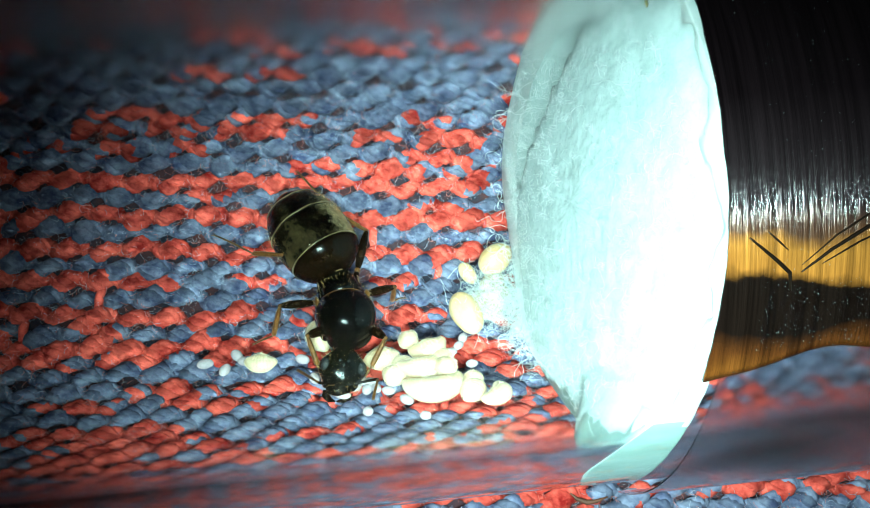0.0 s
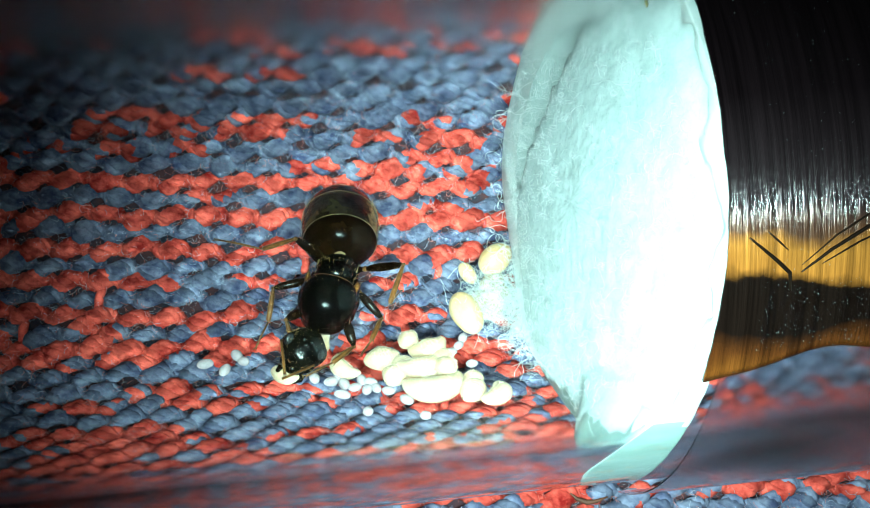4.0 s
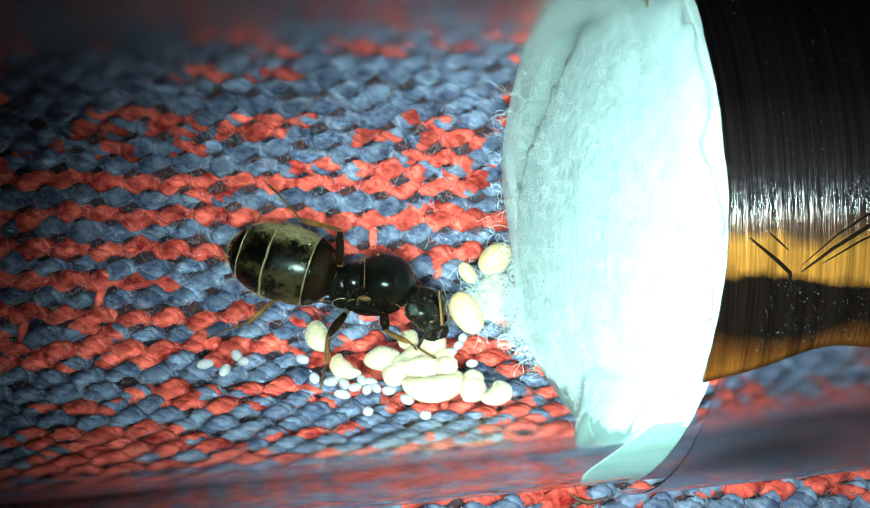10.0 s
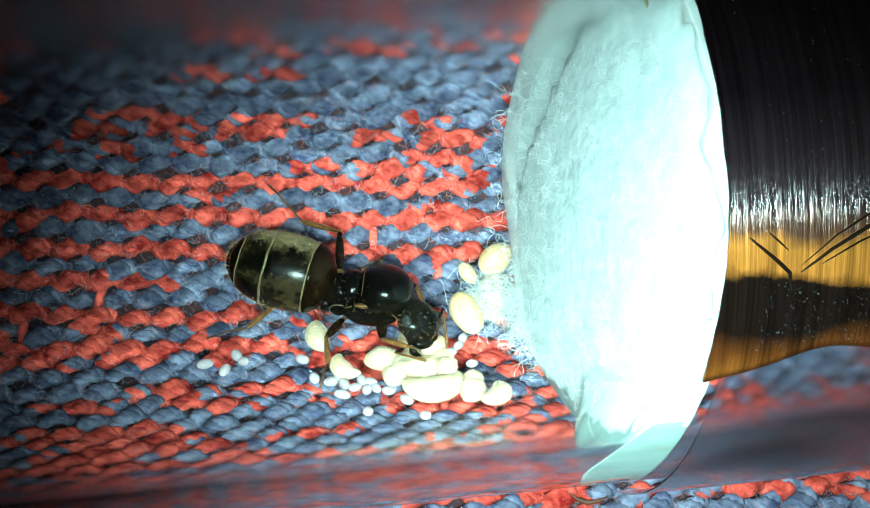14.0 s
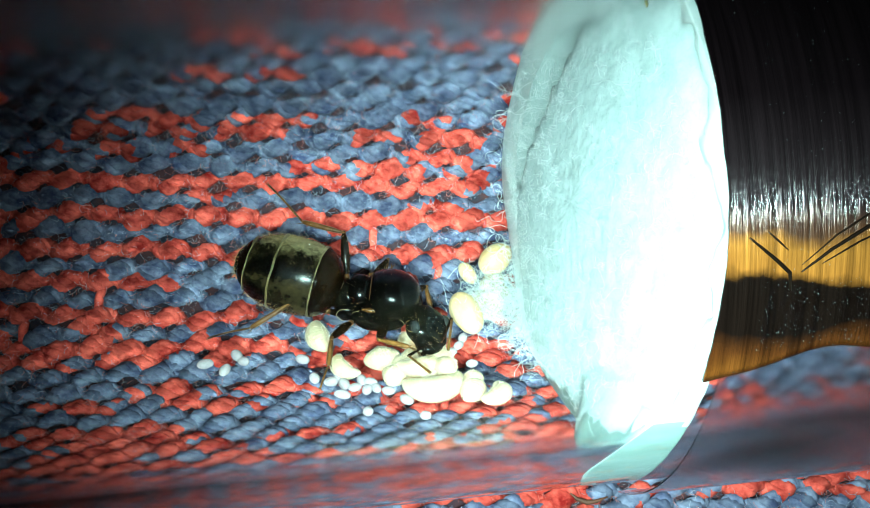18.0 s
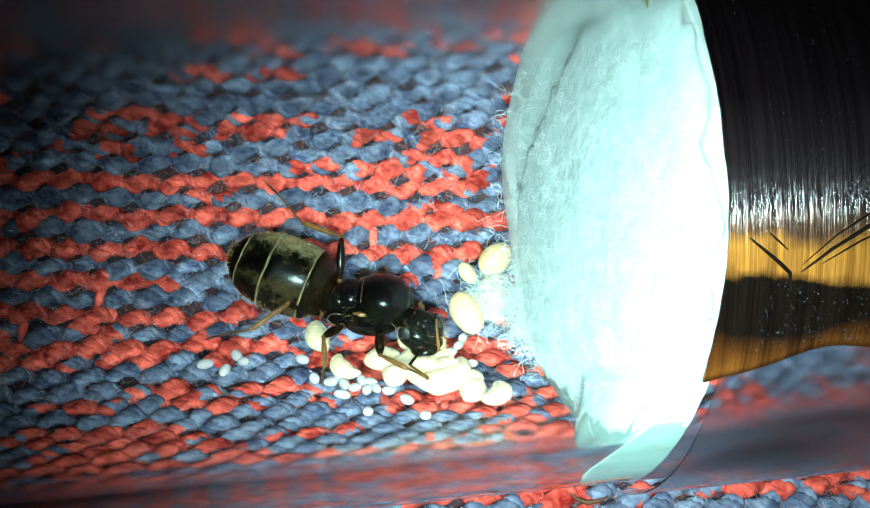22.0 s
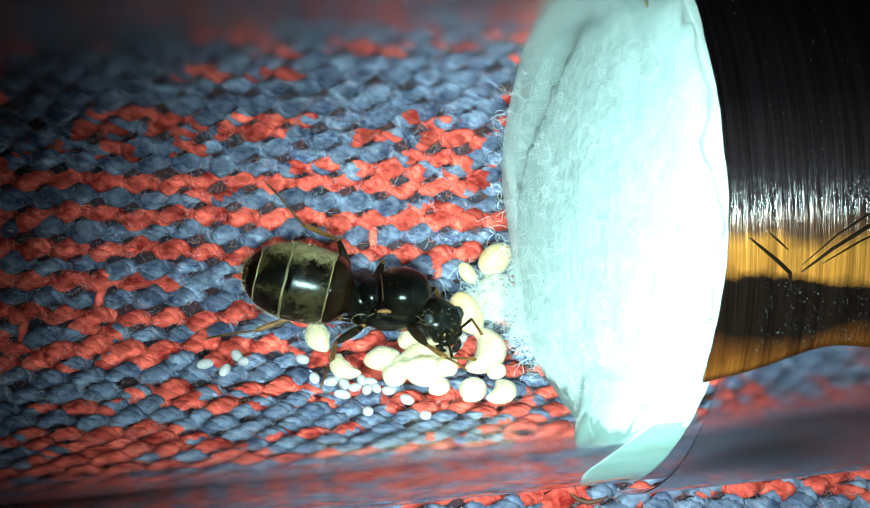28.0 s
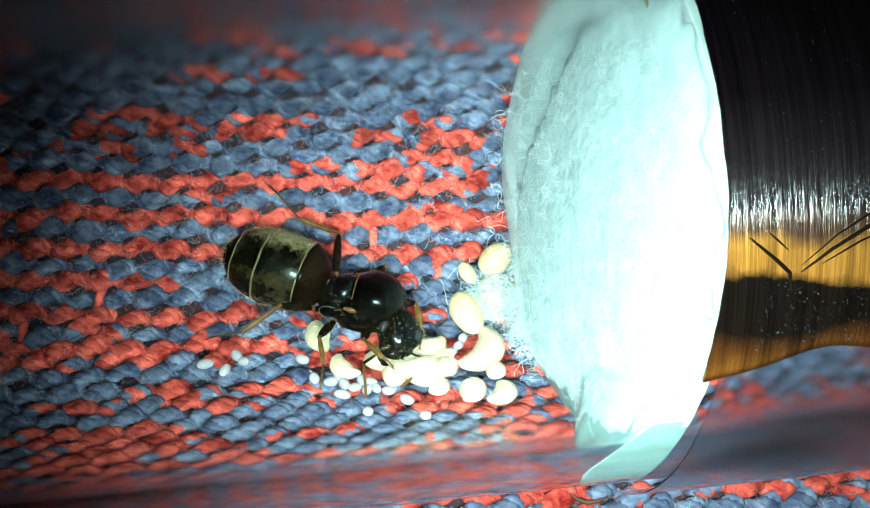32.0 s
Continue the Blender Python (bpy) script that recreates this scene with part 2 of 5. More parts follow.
def grid_faces(rows, cols, closed=True):
    out = []
    for i in range(rows - 1):
        for j in range(cols if closed else cols - 1):
            k = (j + 1) % cols
            out.append((i * cols + j, i * cols + k, (i + 1) * cols + k, (i + 1) * cols + j))
    return out


def ball(centre, radii, rings=14, sides=20, rough=0.0, freq=1.0, seed=0, taper=0.0):
    """An ellipsoid with its poles on x; rough: noise in mm; taper: narrower towards +x."""
    verts = []
    for i in range(rings + 1):
        a = math.pi * i / rings
        for j in range(sides):
            b = 2 * math.pi * j / sides
            d = Vector((-math.cos(a), math.sin(a) * math.cos(b), math.sin(a) * math.sin(b)))
            k = 1 - taper * d.x
            p = Vector((d.x * radii[0], d.y * radii[1] * k, d.z * radii[2] * k))
            if rough:
                p += d * rough * noise.noise((p + Vector((seed, seed * 1.7, 0))) * freq)
            verts.append(tuple(p + Vector(centre)))
    return np.array(verts), grid_faces(rings + 1, sides)


def moved(shape, m):
    v = np.asarray(shape[0], float)
    r = np.array(m.to_3x3())
    return (v @ r.T + np.array(m.translation), *shape[1:])


def pipe(points, radii, sides=8, caps=True):
    """A round tube along points, with a radius at each."""
    p = np.asarray(points, float)
    r = np.broadcast_to(np.asarray(radii, float), (len(p),))
    t = np.gradient(p, axis=0)
    t /= np.linalg.norm(t, axis=1)[:, None] + 1e-12
    ref = np.array([0.13, 0.27, 0.95])
    u = np.cross(t, ref)
    u /= np.linalg.norm(u, axis=1)[:, None] + 1e-12
    w = np.cross(t, u)
    a = np.linspace(0, 2 * math.pi, sides, endpoint=False)
    v = p[:, None] + r[:, None, None] * (np.cos(a)[None, :, None] * u[:, None] + np.sin(a)[None, :, None] * w[:, None])
    faces = grid_faces(len(p), sides)
    if caps:
        faces += [tuple(range(sides))[::-1], tuple((len(p) - 1) * sides + i for i in range(sides))]
    return v.reshape(-1, 3), faces


def turned(profile, sides=96):
    """A body turned about the x axis from (x, radius) pairs."""
    a = np.linspace(0, 2 * math.pi, sides, endpoint=False)
    v = [(x, r * math.sin(b), r * math.cos(b)) for x, r in profile for b in a]
    return np.array(v), [f[::-1] for f in grid_faces(len(profile), sides)]


def fibres(n, seed, start, length, step, wander, radius, pull=(0, 0, 0), sides=3):
    """Thin curly fibres; start(rng) gives a place and a first direction."""
    rng = np.random.default_rng(seed)
    shapes_v, shapes_f, k = [], [], 0
    for _ in range(n):
        p, d = start(rng)
        p, d = np.array(p, float), np.array(d, float)
        pts = [p]
        curl = rng.normal(0, 1, 3)
        for _ in range(max(3, int(length * rng.uniform(0.5, 1.5) / step))):
            curl = curl * 0.85 + rng.normal(0, 1, 3) * 0.5
            d = d + np.cross(d, curl) * wander + np.array(pull)
            d /= np.linalg.norm(d) + 1e-9
            p = p + d * step
            pts.append(p)
        v, f = pipe(pts, radius * rng.uniform(0.7, 1.3), sides, False)
        shapes_v.append(v)
        shapes_f += [tuple(i + k for i in q) for q in f]
        k += len(v)
    return np.concatenate(shapes_v), shapes_f


def hairs(n, seed, centre, radii, length, lean, keep=lambda d: True, thick=0.003):
    rng = np.random.default_rng(seed)
    v, f = [], []
    while len(f) < n:
        d = rng.normal(0, 1, 3)
        d /= np.linalg.norm(d)
        if d[2] < -0.2 or not keep(d):
            continue
        p = np.array(centre) + d * radii
        q = p + (d + np.array(lean) + rng.normal(0, 0.2, 3)) * length * rng.uniform(0.6, 1.4)
        side = np.cross(d, (0.3, 0.5, 0.8))
        side /= np.linalg.norm(side)
        k = len(v)
        v += [p - side * thick, p + side * thick, q]
        f.append((k, k + 1, k + 2))
    return np.array(v), f


# ---- the glass wall as a support ----
AXIS, INNER, OUTER = 8.0, 7.0, 8.0


def on_wall(x, y, h):
    """The place at h above the glass floor of the tube, with the way up there."""
    r = INNER - h
    z = AXIS - math.sqrt(max(r * r - y * y, 0.01))
    return Vector((x, y, z)), Vector((0, -y, AXIS - z)).normalized()


def wall_pose(x, y, h, yaw=0.0, pitch=0.0):
    """A pose on the wall, in metres, turned by yaw about the way up."""
    p, up = on_wall(x, y, h)
    ex = Vector((1, 0, 0))
    et = up.cross(ex)
    m = Matrix((ex, et, up)).transposed().to_4x4()
    return Matrix.Translation(p * MM) @ m @ pose(0, 0, 0, 0, pitch, yaw)


# ---- table, cloth ----

def slab(x0, x1, y0, y1, z0, z1, edge=0.5):
    v = []
    for z, k in ((z0, 0), (z1 - edge, 0), (z1, edge)):
        v += [(x0 + k, y0 + k, z), (x1 - k, y0 + k, z), (x1 - k, y1 - k, z), (x0 + k, y1 - k, z)]
    f = [(3, 2, 1, 0), (8, 9, 10, 11)]
    for i in (0, 4):
        f += [(i + j, i + (j + 1) % 4, i + 4 + (j + 1) % 4, i + 4 + j) for j in range(4)]
    return np.array(v, float), f


tagged(part("table", slab(-300, 300, -220, 220, -32, -2.2, 2), table_wood, smooth=False), "dark wooden table top under the knitted cloth", "table", kind="structure")

# The colours of the knitting, course by course from the far edge: r red, b blue, . either.
CHART = """
..............bb...
..bbbbbbrrbbbbbb...
..rbrbbbbrbrrbrb...
..rbbbbbbbbbbbbbb..
..bbbbbrbrbbbbbbb..
..bbbbbbbbbbbbbbb..
..bbbbbbbbbbbbbbb..
..bbbrrrbrrbbbrbb..
..bbrbrbrrbbrbrrb..
..brbrbrbbbbbbrrb..
..bbbbbbbbrbrrbrb..
..rrrrrrrrrrrrrrb..
.bbbbbbrbbbbbbrbb..
.rrrrrrrrrrrrrrrr..
.bbbbbbbbbbbbbbbb..
.rrrrrrrrrrrrrrrb..
.bbbbbbbbbbbbbbbb..
.rrrrrrbbrbbbrbbb..
..bbbbbbbbbbbbbbb..
..rrrrrrrrbrbrrbb..
..bbrbbbbbbbbbbbb..
..rrrrrrrrrbrrrrr..
..rrbrrbrbbrrbrrr..
..bbbbbbbbbbrrbbb..
..bbbbrrbrrbrbbbb..
..bbrrbrrrbrbrrrb..
..bbbbbbbbbbbrrrr..
...brrrrbbbbbbbb...
...rrrrrbbrrbbbb...
...bbrrrrrbbbbbb...
...brrrbbrbbbbrb...
""".split()
STITCH, COURSE = 1.19, 0.64


def draped(flat):
    """Lays flat cloth (along, across, height; mm) in the trough that the tube presses into it."""
    bend, back = radians(72), 2.0
    a = radians(-5.2)
    x = -6.52 + flat[:, 0] * math.cos(a) - flat[:, 1] * math.sin(a)
    v = -0.98 + flat[:, 0] * math.sin(a) + flat[:, 1] * math.cos(a)
    n, side, v = flat[:, 2], np.sign(v), np.abs(v)
    outer = OUTER + 0.4 * np.clip((x - 3.6) / 3.0, 0, 1)
    oy, oz = (outer + back) * math.sin(bend), AXIS - (outer + back) * math.cos(bend)
    phi, psi = v / outer, np.maximum(bend - (v - outer * bend) / back, 0)
    far = np.maximum(v - (outer + back) * bend, 0)
    near = v <= outer * bend
    y = np.where(near, (outer - n) * np.sin(phi), oy - (back + n) * np.sin(psi) + far)
    z = np.where(near, AXIS - (outer - n) * np.cos(phi), oz + (back + n) * np.cos(psi))
    return np.stack([x, side * y, z], -1)


def course_shape(letters, offset, rng):
    """One course of two-ply yarn in purl loops along x; the material changes from stitch to stitch."""
    per, sides, n = 14, 5, len(letters)
    s = np.arange(n * per + 1) / per
    slow = np.interp(s, np.arange(0, n + 2, 1.0), rng.normal(0, 1, n + 2))
    slow2 = np.interp(s, np.arange(0, n + 2, 1.0), rng.normal(0, 1, n + 2))
    ph = 2 * math.pi * s
    path = np.stack([(s + 0.05 * np.sin(ph) + 0.03 * slow) * STITCH + offset, 0.14 * np.sin(ph) + 0.12 * slow, 0.19 * np.cos(ph) + 0.07 * slow2 - 0.44], -1)
    plies = []
    size = np.interp(s, np.arange(0, n + 2, 1.0), rng.uniform(0.78, 1.2, n + 2))
    for ply in (0, 1, 2, 3):
        a = 2 * math.pi * (s * 1.5 + ply / 4)
        q = path + np.stack([0 * a, 0.17 * size * np.cos(a), 0.15 * size * np.sin(a)], -1)
        v, f = pipe(q, (0.178 + 0.04 * np.cos(ph) + 0.015 * np.sin(ph * 2.3 + ply)) * size, sides, False)
        v += rng.normal(0, 0.022, v.shape)
        cut = rng.integers(-4, 5)
        plies.append((v, f, [0 if letters[min(n - 1, max(0, (i // sides) + cut) // per)] == "r" else 1 for i in range(len(f))]))
    return plies


def knitted_cloth():
    cloth = empty("knitted_cloth")
    rng = np.random.default_rng(4)
    pad_l, pad_r, pad_y, pad_low = 6, 15, 8, 24
    for row in range(-pad_y, len(CHART) + pad_low):
        lead = "b" if row % 2 == 0 else "r"
        middle = CHART[row] if 0 <= row < len(CHART) else "." * 19
        letters = "." * pad_l + middle + "." * pad_r
        # Bluer to the lower right; the darker yarn partly stands in for dim light.
        letters = "".join(c if c != "." else "b" if i > 24 and rng.random() < (0.66 if row > 29 else 0.3) else "r" if i < 10 and rng.random() < 0.45 else lead if rng.random() < 0.7 else "rb"[rng.integers(2)] for i, c in enumerate(letters))
        plies = course_shape(letters, -(pad_l + 9 + (0.5 if row % 2 else 0.0)) * STITCH, rng)
        ob = None
        for v, f, m in plies:
            v[:, 1] += (15.5 - row) * COURSE
            ob_new = part("ply" if ob else "yarn_course", (draped(v), f, m), [red_wool, blue_wool], ob or cloth)
            ob = ob or ob_new
        if letters[pad_l:-pad_r].count("b") > 13 and 8 < row < len(CHART) - 2:
            v, f, k = [], [], 0
            for i in range(3, len(letters) - 10):
                if CHART[row - 1][max(0, min(18, i - pad_l))] == "r" and rng.random() < 0.09:
                    x0 = (i - pad_l - 9 + (0.0 if row % 2 else 0.5) + rng.normal(0, 0.06)) * STITCH
                    y0, w = (15.5 - row) * COURSE, rng.normal(0, 0.06, 2)
                    q = pipe([(x0 + w[0], y0 + 0.42, -0.4), (x0, y0 + 0.2, -0.24), (x0 + w[1], y0 - 0.1, -0.2), (x0 - w[0], y0 - 0.42, -0.38)], [0.12, 0.16, 0.16, 0.12], 6, False)
                    v.append(q[0])
                    f += [tuple(n + k for n in g) for g in q[1]]
                    k += len(q[0])
            if v:
                tagged(part("float_threads", (draped(np.concatenate(v)), f), red_wool, ob, "short red threads across a blue course"), kind="stuff")
    # Sheet below the courses, coloured dark for the shade in their gaps.
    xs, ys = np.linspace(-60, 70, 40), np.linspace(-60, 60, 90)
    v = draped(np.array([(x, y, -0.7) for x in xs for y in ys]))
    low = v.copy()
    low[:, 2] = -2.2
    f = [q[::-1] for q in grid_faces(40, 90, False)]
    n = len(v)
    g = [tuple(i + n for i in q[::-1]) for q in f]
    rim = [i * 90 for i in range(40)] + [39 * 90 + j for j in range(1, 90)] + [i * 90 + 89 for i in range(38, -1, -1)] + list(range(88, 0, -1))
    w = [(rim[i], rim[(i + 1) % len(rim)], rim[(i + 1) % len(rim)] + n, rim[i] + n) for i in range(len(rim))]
    part("backing", (np.concatenate([v, low]), f + g + w), gap_shade, cloth)

    def start(r):
        return (r.uniform(-16, 24), r.uniform(-14, 14), r.uniform(-0.42, -0.02)), r.normal(0, 1, 3) * (1, 1, 0.4)
    for n, seed, mat, text in ((16000, 8, red_lint, "loose red wool fibres"), (16000, 9, blue_lint, "loose blue wool fibres"), (7000, 10, pale_fibre, "loose pale wool fibres")):
        v, f = fibres(n, seed, start, 0.34, 0.085, 0.45, 0.0045, (0, 0, -0.02))
        v[:, 2] = np.minimum(v[:, 2], 0.0)
        tagged(part("yarn_fuzz", (draped(v), f), mat, cloth, text), kind="stuff")
    return tagged(cloth, "coarse knitted cloth of red and blue wool yarn", "cloth")


knitted_cloth()

# ---- glass tube ----
tube_profile = [(-60, 7.05), (-60, 7.95), (-59.9, OUTER), (-30, OUTER), (2.0, OUTER), (4.0, OUTER), *[(4.0 + 0.5 * k, OUTER + 0.15 * (1 - math.cos(math.pi * k / 12))) for k in range(1, 13)], (30, 8.3), (59.9, 8.3), (60, 8.25), (60, 7.05), (59.9, INNER), (30, INNER), (4.0, INNER), (-30, INNER), (-59.9, INNER), (-60, 7.05)]
tube = part("test_tube", turned(tube_profile, 192), clear_glass)
tube.location.z = AXIS * MM
tube.visible_shadow = False
for p in tube.data.polygons:
    if abs(p.normal.x) > 0.5:
        p.use_smooth = False
tagged(tube, "clear glass test tube lying on the knitted cloth", "test tube")

# ---- foil sleeve ----


def foil_sleeve():
    sleeve = empty("foil_sleeve", pose(0, 0, AXIS * MM))
    rng = np.random.default_rng(2)
    nx, na = 60, 120
    skin = []
    for r in (8.41, 8.32):
        for i in range(nx + 1):
            u = i / nx
            x = 56 * u ** 2.2 + 4.4
            low = -32 + 4.5 * (1 - math.exp(-(x - 4.4) / 1.1)) + 0.8 * math.sin(x * 2.1)
            for j in range(na + 1):
                a = radians(low + (125 - low) * j / na)
                edge = (0.035 * noise.noise(Vector((math.sin(a) * 9, math.cos(a) * 9, 1))) + 0.02 * noise.noise(Vector((math.sin(a) * 40, math.cos(a) * 40, 1)))) * (i == 0) - 0.36 * max(0.0, (-a - 0.1) / 0.46) ** 1.4 * max(0.0, 1 - i / 26) - (0.2 + 0.15 * max(0.0, math.sin(a)) ** 2) * max(0.0, 1 - i / 20)
                skin.append((x + edge, r * math.sin(a), r * math.cos(a)))
    outer = [f[::-1] for f in grid_faces(nx + 1, na + 1, False)]
    n = (nx + 1) * (na + 1)
    rim = list(range(na + 1)) + [i * (na + 1) + na for i in range(1, nx + 1)] + [nx * (na + 1) + j for j in range(na - 1, -1, -1)] + [i * (na + 1) for i in range(nx - 1, 0, -1)]
    sides = [(rim[k], rim[(k + 1) % len(rim)], rim[(k + 1) % len(rim)] + n, rim[k] + n) for k in range(len(rim))]
    part("foil", (np.array(skin), outer + [tuple(i + n for i in f[::-1]) for f in outer] + sides), painted_foil, sleeve)

    # Added film that dims and blurs the cloth seen through the glass.
    film = []
    for r in (8.36, 8.33):
        for i in range(25):
            for j in range(21):
                a = radians(-84 + 58.3 * j / 20)
                x = 4.3 + 40 * (i / 24) ** 2 - 0.64 * (1 - j / 20) * (1 - i / 24) ** 2
                film.append((x, r * math.sin(a), r * math.cos(a)))
    f = [q[::-1] for q in grid_faces(25, 21, False)]
    f += [tuple(i + 525 for i in q[::-1]) for q in f]
    ob = part("dimming_film", (np.array(film), f), dimming_film, sleeve, "thin film added below the foil to dim and blur the cloth")
    ob.visible_shadow = False

    # Dark strips laid on the foil for the shade in its pressed grooves.
    def crease(points, w):
        pts = []
        for i in range(len(points) - 1):
            (xa, aa), (xb, ab) = points[i], points[i + 1]
            for k in range(10):
                u = k / 10
                x, a = xa + (xb - xa) * u, radians(aa + (ab - aa) * u)
                pts.append((x, 8.405 * math.sin(a), 8.405 * math.cos(a)))
        part("crease", pipe(pts, [w * (0.4 + 0.6 * math.sin(math.pi * (i + 0.5) / len(pts))) for i in range(len(pts))], 6), crease_shade, sleeve, "raised dark strip for the shade in a pressed crease")
    crease([(4.6, -9.5), (5.2, -13.0), (5.5, -15.0), (5.55, -18)], 0.05)
    crease([(5.75, -15.0), (6.4, -12.0), (7.6, -7.6), (8.6, -5)], 0.045)
    crease([(5.75, -14.0), (6.5, -10.0), (7.4, -6.6), (8.2, -4.4)], 0.025)
    crease([(6.2, -14.0), (7.0, -11.2), (8.0, -8.6)], 0.025)
    crease([(5.0, -8.8), (5.5, -12.0)], 0.025)
    v, f, k = [], [], 0
    for _ in range(800):
        x, a, r = rng.uniform(4.9, 9.5), radians(rng.uniform(-27, 40)), 10 ** rng.uniform(-2.9, -2.2)
        pick = rng.random()
        if pick < 0.07:
            a = radians(rng.uniform(-78, -33))
        elif pick < 0.5:
            a = radians(rng.uniform(-27, -16))
        k0 = 8.415 if a > radians(-30) else 8.362
        s = ball((x, k0 * math.sin(a), k0 * math.cos(a)), (r, r * rng.uniform(0.8, 3.0), r), 4, 5)
        v.append(s[0])
        f += [tuple(i + k for i in q) for q in s[1]]
        k += len(s[0])
    part("dust", (np.concatenate(v), f), dust_white, sleeve, "specks of white dust")["kind"] = "stuff"
    return tagged(sleeve, "shiny dark brown foil wrap round the glass tube, orange reflections painted on as stripes", "foil wrap")


# Tint and roughness of the added film that dims the cloth.
dimming_film = material("dimming_film", (0.9, 0.84, 0.86), 0.12, second=(0.8, 0.75, 0.78), grain=120, stretch=(0.3, 1, 1))
dimming_film.node_tree.nodes["Principled BSDF"].inputs["Transmission Weight"].default_value = 1.0
dimming_film.node_tree.nodes["Principled BSDF"].inputs["IOR"].default_value = 1.2
crease_shade = material("crease_shade", (0.05, 0.028, 0.02), 0.3, 0.9)
foil_sleeve()

# ---- a shred of dry plant on the cloth beside the tube ----
shred = part("plant_shred", pipe([(2.80, -8.75, 6.78), (3.0, -8.95, 6.80), (3.3, -9.08, 6.84), (3.6, -9.06, 6.86), (3.95, -8.97, 6.84)], [0.03, 0.06, 0.08, 0.06, 0.02], 7), shred_brown)
tagged(shred, "thin dark brown dry plant shred on the cloth", "plant shred")

# ---- cotton plug ----


def cotton_plug():
    plug = empty("cotton_plug", pose(0, 0, AXIS * MM))
    sides = 200

    def front(y, z, r):
        """Where the face of the plug stands, bent to fit its outline from the camera."""
        return 3.48 + 0.14 * z + 0.003 * z * z - 0.3 * max(0, 1 - (r / 6.9) ** 2) + 0.07 * max(0, y / 7) ** 2 - 0.63 * min(4.5, max(0, -y)) ** 2 / 49 - 0.22 * math.exp(-((y - 2) / 2.5) ** 2) * max(0, -z / 7) + (0.3 * math.tanh(-z / 4) if z < 0 else -1.7 * math.tanh(z / 2)) * max(0, min(1, (-y - 4.7) / 1.7))
    verts, rows = [], 0
    rings = [(0.06, 2.0), (0.02, 5.5), (0.0, 6.8), (0.01, 7.01)] + [(k / 24, 7.01) for k in range(1, 25)] + [(1.0, 6.9)] + [(1.0, 6.9 - 0.25 * k) for k in range(1, 8)]
    for w, r in rings:
        for j in range(sides):
            b = 2 * math.pi * j / sides
            y, z = r * math.sin(b), r * math.cos(b)
            if r > 6.95 and y < -4.4:
                r2 = r - 0.13 * min(1.0, 2.5 * max(0.0, 1 - ((z - 1.3) / 0.3) ** 2) * max(0.0, 1 - ((w - 0.45) / 0.3) ** 2))
                y, z = r2 * math.sin(b), r2 * math.cos(b)
            end = 5.2 - 0.21 * max(0.0, -y - 1.2)
            x = end + (front(y, z, r) - end) * w
            if r > 6.95:
                x += 0.05 * noise.noise(Vector((y, z, x)) * 2.5) * (1 - abs(2 * w - 1))
                if w == 0.01:
                    x += 0.05 * noise.noise(Vector((y * 2, z * 2, 3)))
            elif w == 1.0:
                x -= 0.12 * noise.fractal(Vector((y, z, 0)) * 0.8, 1.0, 2.0, 4)
            verts.append((x, y, z))
        rows += 1
    skin = np.array(verts)
    faces = grid_faces(rows, sides)
    wet_dim = [int(np.mean([skin[i][1] for i in f]) + 0.25 * noise.noise(Vector(skin[f[0]]) * 1.5) < -5.35) for f in faces]
    part("plug_body", (skin, faces, wet_dim), [cotton_white, cotton_wet_dim], plug, "packed damp white cotton, one side wet and coloured darker for weak light")
    verts, n = [], 60
    for k in range(n + 1):
        for j in range(sides):
            b = 2 * math.pi * j / sides
            edge = 6.45 + 0.5 * noise.noise(Vector((math.sin(b) * 1.6, math.cos(b) * 1.6, 5))) + 0.38 * noise.noise(Vector((math.sin(b) * 7, math.cos(b) * 7, 2))) + 0.25 * noise.noise(Vector((math.sin(b) * 22, math.cos(b) * 22, 7))) - 0.2 * math.sin(b) + 0.5 * max(0.0, math.cos(b)) - 2.7 * max(0.0, math.cos(b - radians(125))) ** 1.5
            r = min(edge, 6.93) * (1 - k / n) + 0.02
            y, z = r * math.sin(b), r * math.cos(b)
            rise = min(1.0, k / 6) ** 0.6
            lump = noise.fractal(Vector((y, z, 4)) * 0.9, 0.85, 2.1, 7)
            verts.append((front(y, z, r) + 0.1 - rise * (0.22 + 0.06 * lump + 0.03 * noise.fractal(Vector((y, z, 9)) * 4.0, 0.6, 2.1, 4)), y, z))
    part("fluff_mass", (np.array(verts), grid_faces(n + 1, sides)), cotton_loose, plug, "loose fluffy white cotton")

    def start(rng):
        a = rng.uniform(0, 2 * math.pi)
        r = (6.2 - 2.7 * max(0.0, math.cos(a - radians(125))) ** 1.5) * rng.uniform(0.02, 1) ** 0.4 + rng.normal(0, 0.12)
        y, z = r * math.sin(a), r * math.cos(a)
        return (front(y, z, r) - 0.25 + rng.uniform(-0.15, 0.15), y, z), (-0.25, *rng.normal(0, 1, 2))
    part("fibre_fluff", fibres(620, 5, start, 1.3, 0.06, 0.5, 0.0032, (0.03, 0, 0)), cotton_fluff, plug, "curly loose cotton fibres")["kind"] = "stuff"

